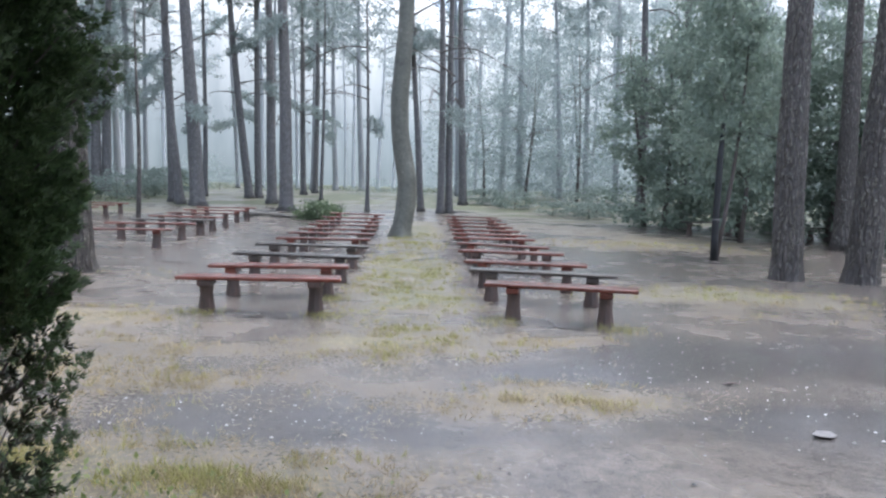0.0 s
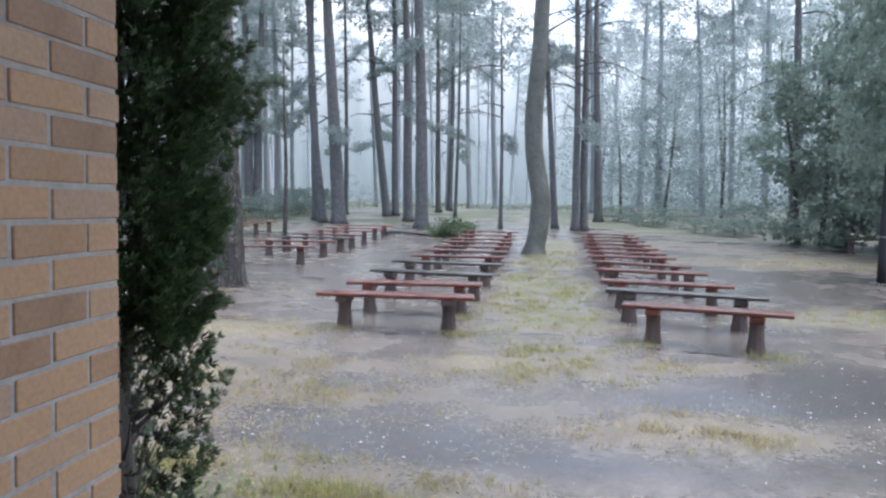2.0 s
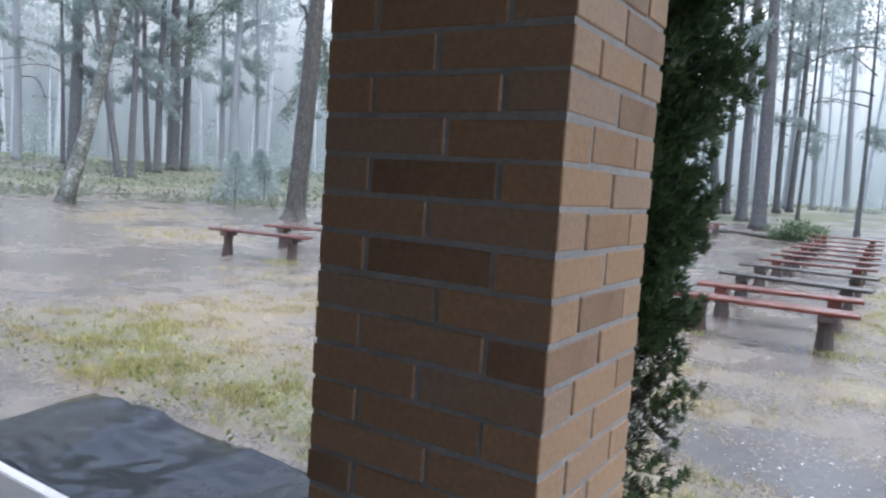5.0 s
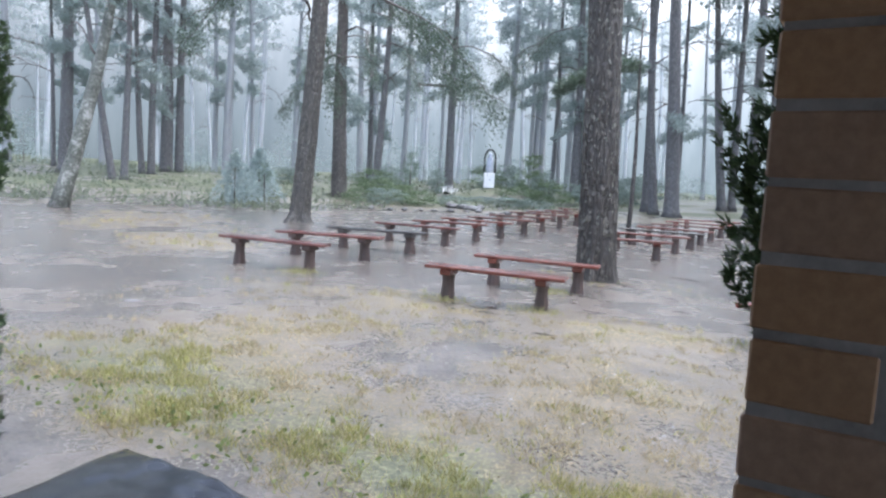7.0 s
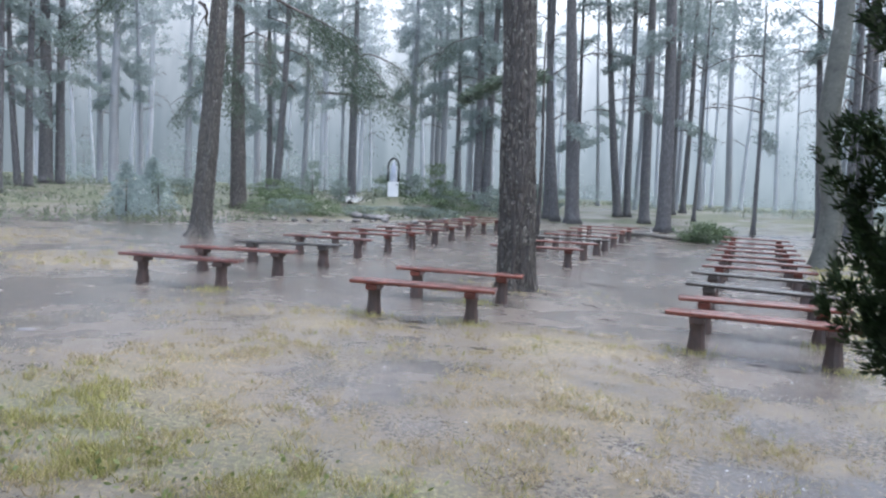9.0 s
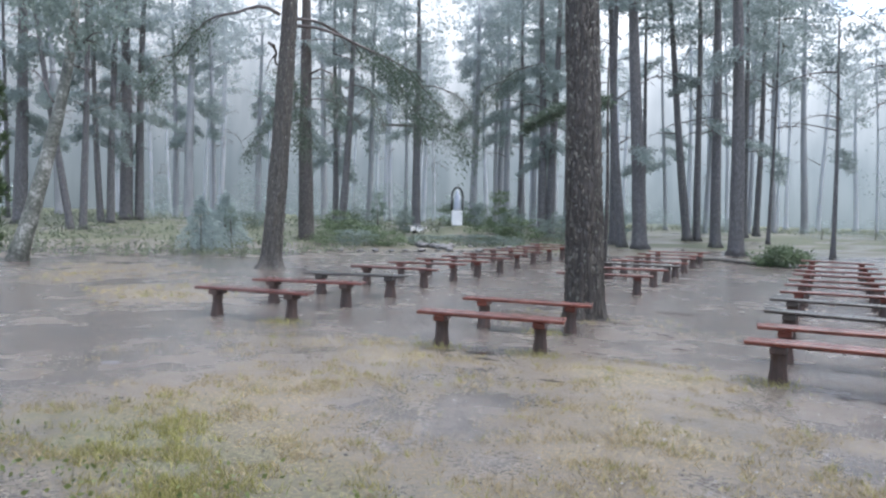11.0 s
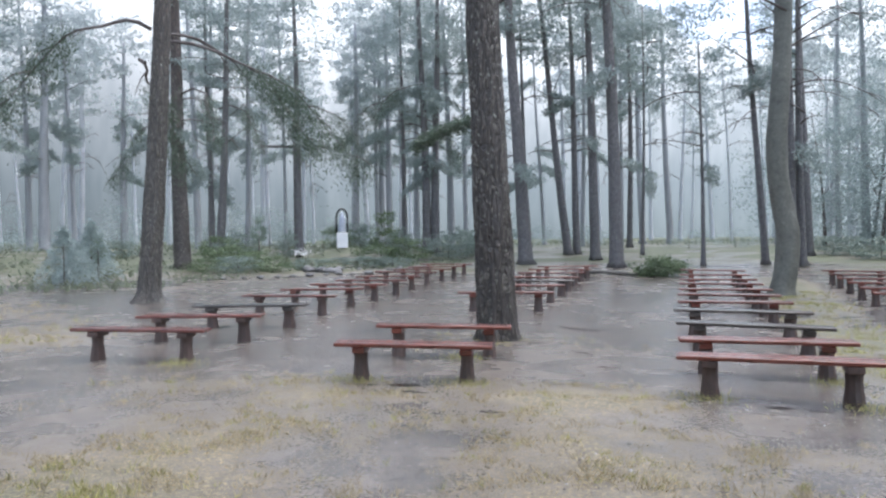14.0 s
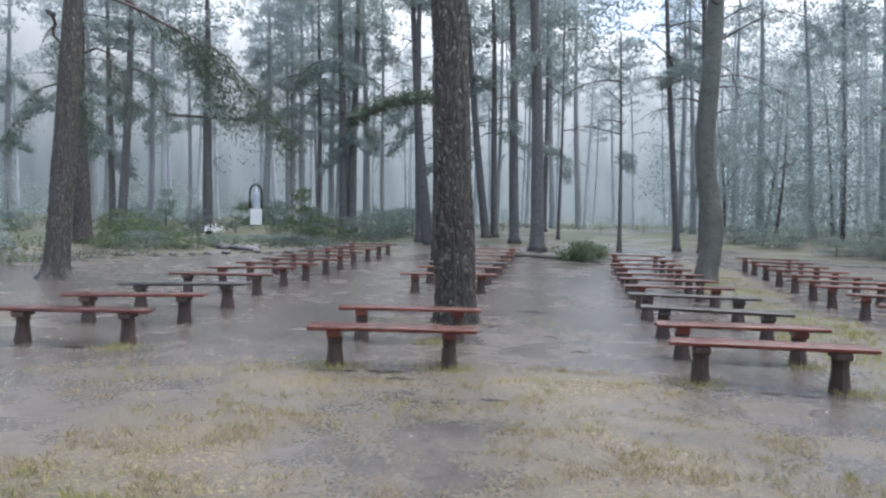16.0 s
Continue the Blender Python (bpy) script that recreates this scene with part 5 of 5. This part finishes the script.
    thing("clover", "low green broad-leaved weeds by the tarpaulin", "weeds", kind="stuff", me=leaves("clover", c, np.tile((0, 1, 0.25), (len(c), 1)), 0.042, 0.028, 0.8), mat=CLOVER)


grass()


def tarpaulin():
    """Black sheet with pooled water, rumpled, lying against the pavilion's edge."""
    v, f = [], []
    nx, ny = 90, 34
    for j in range(ny + 1):
        for i in range(nx + 1):
            u, w = i / nx, j / ny
            x, y = -4.62 + 3.15 * u, 1.68 + 0.94 * w
            x += 0.05 * math.sin(w * 5) * (1 - u)
            y += 0.035 * noise.noise((u * 6, 2, 1)) * w
            e = min(u, 1 - u, 1 - w) * 9
            z = 0.025 + min(1, e) * (0.06 + 0.05 * noise.noise((x * 2.2, y * 2.2, 4)) + 0.022 * abs(noise.noise((x * 6, y * 9, 8))))
            v.append((x, y, max(0.02, z)))
    for j in range(ny):
        for i in range(nx):
            a = j * (nx + 1) + i
            f.append((a, a + 1, a + nx + 2, a + nx + 1))
    me = bpy.data.meshes.new("tarpaulin")
    me.from_pydata(v, [], f)
    me.polygons.foreach_set("use_smooth", [True] * len(f))
    t = thing("tarpaulin", "wet rumpled black tarpaulin spread on the ground", "tarpaulin", me=me, mat=TARP)
    sol = t.modifiers.new("thick", 'SOLIDIFY')
    sol.thickness = 0.006


tarpaulin()


# ---- thuja bushes beside the pavilion ----
def thuja(x, y, h, profile, seed, thin_below, label, lopsided=0.0):
    """Columnar thuja: fan-shaped sprays on a dark stem, thin and browned low down."""
    r = np.random.default_rng(seed)
    tree = thing("thuja", label, "conifer", pose(x, y, -0.02), "thujas")
    stem = Build()
    for k in range(3):
        g = k * 2.1 + seed
        stem.tube(tube_path(9, lambda s: (0.09 * math.cos(g) * s * (1 - 0.4 * s) + 0.03 * math.sin(9 * s + k), 0.09 * math.sin(g) * s, h * 0.85 * s)), [0.045 - 0.035 * i / 8 if k == 0 else 0.028 - 0.02 * i / 8 for i in range(9)], 8, 0.1)
    part("stem", stem.mesh("stem", True), TWIG, tree)
    tw = Build()
    rnd = random.Random(seed)
    for _ in range(150):
        z = rnd.uniform(0.12, h * 0.8)
        g = rnd.uniform(0, 6.28)
        rad = np.interp(z, *profile) * rnd.uniform(0.6, 0.95)
        a = Vector((0.03 * math.cos(g), 0.03 * math.sin(g), z))
        b = Vector((rad * math.cos(g), rad * math.sin(g), z + rad * rnd.uniform(0.5, 1.1)))
        tw.tube([tuple(a), tuple((a + b) / 2 + Vector((0, 0, -0.03))), tuple(b)], [0.009, 0.006, 0.002], 4)
    tagged(part("branchwork", tw.mesh("branchwork"), TWIG, tree), kind="stuff")

    def fans(c, out, size):
        """Flat fans of five scaly blades at the points c, opening along out."""
        n = len(c)
        flat = unit(np.cross(out, unit(r.normal(0, 1, (n, 3)))))
        polys = []
        for k in range(5):
            t = (k - 2) / 2
            d = unit(out + flat * t * 1.2)
            ln = size * (1 - 0.35 * abs(t)) * r.uniform(0.7, 1.25, (n, 1))
            w = unit(np.cross(d, np.cross(out, flat))) * size * 0.085
            polys.append(np.stack([c, c + d * ln * 0.5 + w, c + d * ln, c + d * ln * 0.5 - w], axis=1))
        return np.concatenate(polys)

    def plumes(count, each, zlo, zhi, size, reach):
        """Curving feathery plumes that stand out from the stem and turn upwards."""
        z = r.uniform(zlo, zhi, count)
        g = r.uniform(0, 2 * np.pi, count)
        rad = np.interp(z, *profile) * r.uniform(0.74, 1.1, count) * reach
        rad *= 1 - lopsided * np.cos(g) * np.where(z < 1.1, -1.6, np.clip((1.72 - z) / 0.22, -1, 1))
        ln = r.uniform(0.13, 0.25, count)
        lift = r.uniform(0.35, 1.0, count)
        turn = r.normal(0, 0.35, count)
        s = r.uniform(0, 1, (count, each)) ** 0.8
        q = (rad[:, None] - ln[:, None] * 0.8 * (1 - s)).clip(0.01)
        gg = g[:, None] + turn[:, None] * s * 0.4 + r.normal(0, 0.10, (count, each)) * (1.1 - 0.7 * s)
        zz = z[:, None] + lift[:, None] * ln[:, None] * s ** 1.4 + r.normal(0, 0.018, (count, each)) * (1.2 - 0.7 * s)
        c = np.stack([q * np.cos(gg), q * np.sin(gg), zz], axis=2).reshape(-1, 3)
        out = np.stack([np.cos(gg), np.sin(gg), (lift[:, None] * (0.3 + 1.3 * s))], axis=2).reshape(-1, 3)
        return fans(c, unit(out + r.normal(0, 0.28, (len(out), 3))), size)

    def core(n, zlo, zhi, size, lo, hi):
        z = r.uniform(zlo, zhi, n)
        g = r.uniform(0, 2 * np.pi, n)
        q = np.interp(z, *profile) * r.uniform(lo, hi, n)
        out = np.stack([np.cos(g), np.sin(g), r.uniform(0.2, 1.2, n)], axis=1)
        return fans(np.stack([q * np.cos(g), q * np.sin(g), z], axis=1), unit(out), size)
    full = np.concatenate([plumes(780, 38, thin_below - 0.1, h - 0.1, 0.033, 1.0), core(3400, thin_below, h * 0.96, 0.06, 0.3, 0.72), plumes(110, 34, 0.12, thin_below, 0.028, 0.97)])
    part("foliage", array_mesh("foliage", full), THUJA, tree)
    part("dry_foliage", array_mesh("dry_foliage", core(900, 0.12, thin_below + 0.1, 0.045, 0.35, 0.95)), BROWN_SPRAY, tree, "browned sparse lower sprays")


thuja(-1.34, 2.12, 3.0, ((0.0, 0.3, 0.8, 1.12, 1.25, 1.7, 2.0, 2.6, 3.0), (0.14, 0.22, 0.28, 0.27, 0.35, 0.38, 0.35, 0.26, 0.04)), 3, 1.10, "dark columnar thuja with sparse browned lower branches by the pillar", 0.14)
thuja(-4.87, 1.87, 2.95, ((0.0, 0.3, 0.8, 1.12, 1.35, 1.8, 2.2, 2.5, 2.95), (0.18, 0.22, 0.22, 0.17, 0.235, 0.25, 0.155, 0.10, 0.03)), 8, 1.10, "green columnar thuja with a bare lower stem at the pavilion edge")


# ---- brick pillar ----
def brick_pillar():
    x0, x1, y0, y1 = -1.565, -1.05, 1.20, 1.665
    p = thing("brick_pillar", "square pillar of tan and orange facing brick with grey mortar", "pillar")
    k = 0.004
    part("mortar", Build().box(x0 + k, x1 - k, y0 + k, y1 - k, 0.121, 3.098).mesh("mortar"), MORTAR, p, "pale grey mortar")
    hb, j, dp = 0.064, 0.011, 0.112
    meshes = {}

    def brick(ax, bx, ay, by, z):
        w, d = round(bx - ax, 4), round(by - ay, 4)
        if (w, d) not in meshes:
            me = Build().box(-w / 2, w / 2, -d / 2, d / 2, 0, hb, 0.0025).mesh("brick")
            me.materials.append(BRICK)
            meshes[(w, d)] = me
        rr = brick_rnd
        part("brick", meshes[(w, d)], None, p, m=pose((ax + bx) / 2 + rr.uniform(-0.0022, 0.0022), (ay + by) / 2 + rr.uniform(-0.0022, 0.0022), z + rr.uniform(-0.002, 0.002), rr.uniform(-0.5, 0.5), rr.uniform(-0.5, 0.5), rr.uniform(-0.4, 0.4)))
    brick_rnd = random.Random(17)
    z, c = 0.161, 0
    while z + hb < 3.09:
        if c % 2 == 0:
            xm = (x0 + x1) / 2 + (0.0 if c % 4 == 0 else 0.03)
            for ya, yb in ((y0, y0 + dp), (y1 - dp, y1)):
                brick(x0, xm - j / 2, ya, yb, z)
                brick(xm + j / 2, x1, ya, yb, z)
            for xa, xb in ((x0, x0 + dp), (x1 - dp, x1)):
                brick(xa, xb, y0 + dp + j, y1 - dp - j, z)
        else:
            ym = (y0 + y1) / 2
            for xa, xb in ((x0, x0 + dp), (x1 - dp, x1)):
                brick(xa, xb, y0, ym - j / 2, z)
                brick(xa, xb, ym + j / 2, y1, z)
            for ya, yb in ((y0, y0 + dp), (y1 - dp, y1)):
                brick(x0 + dp + j, x1 - dp - j, ya, yb, z)
        z += 0.075
        c += 1


brick_pillar()
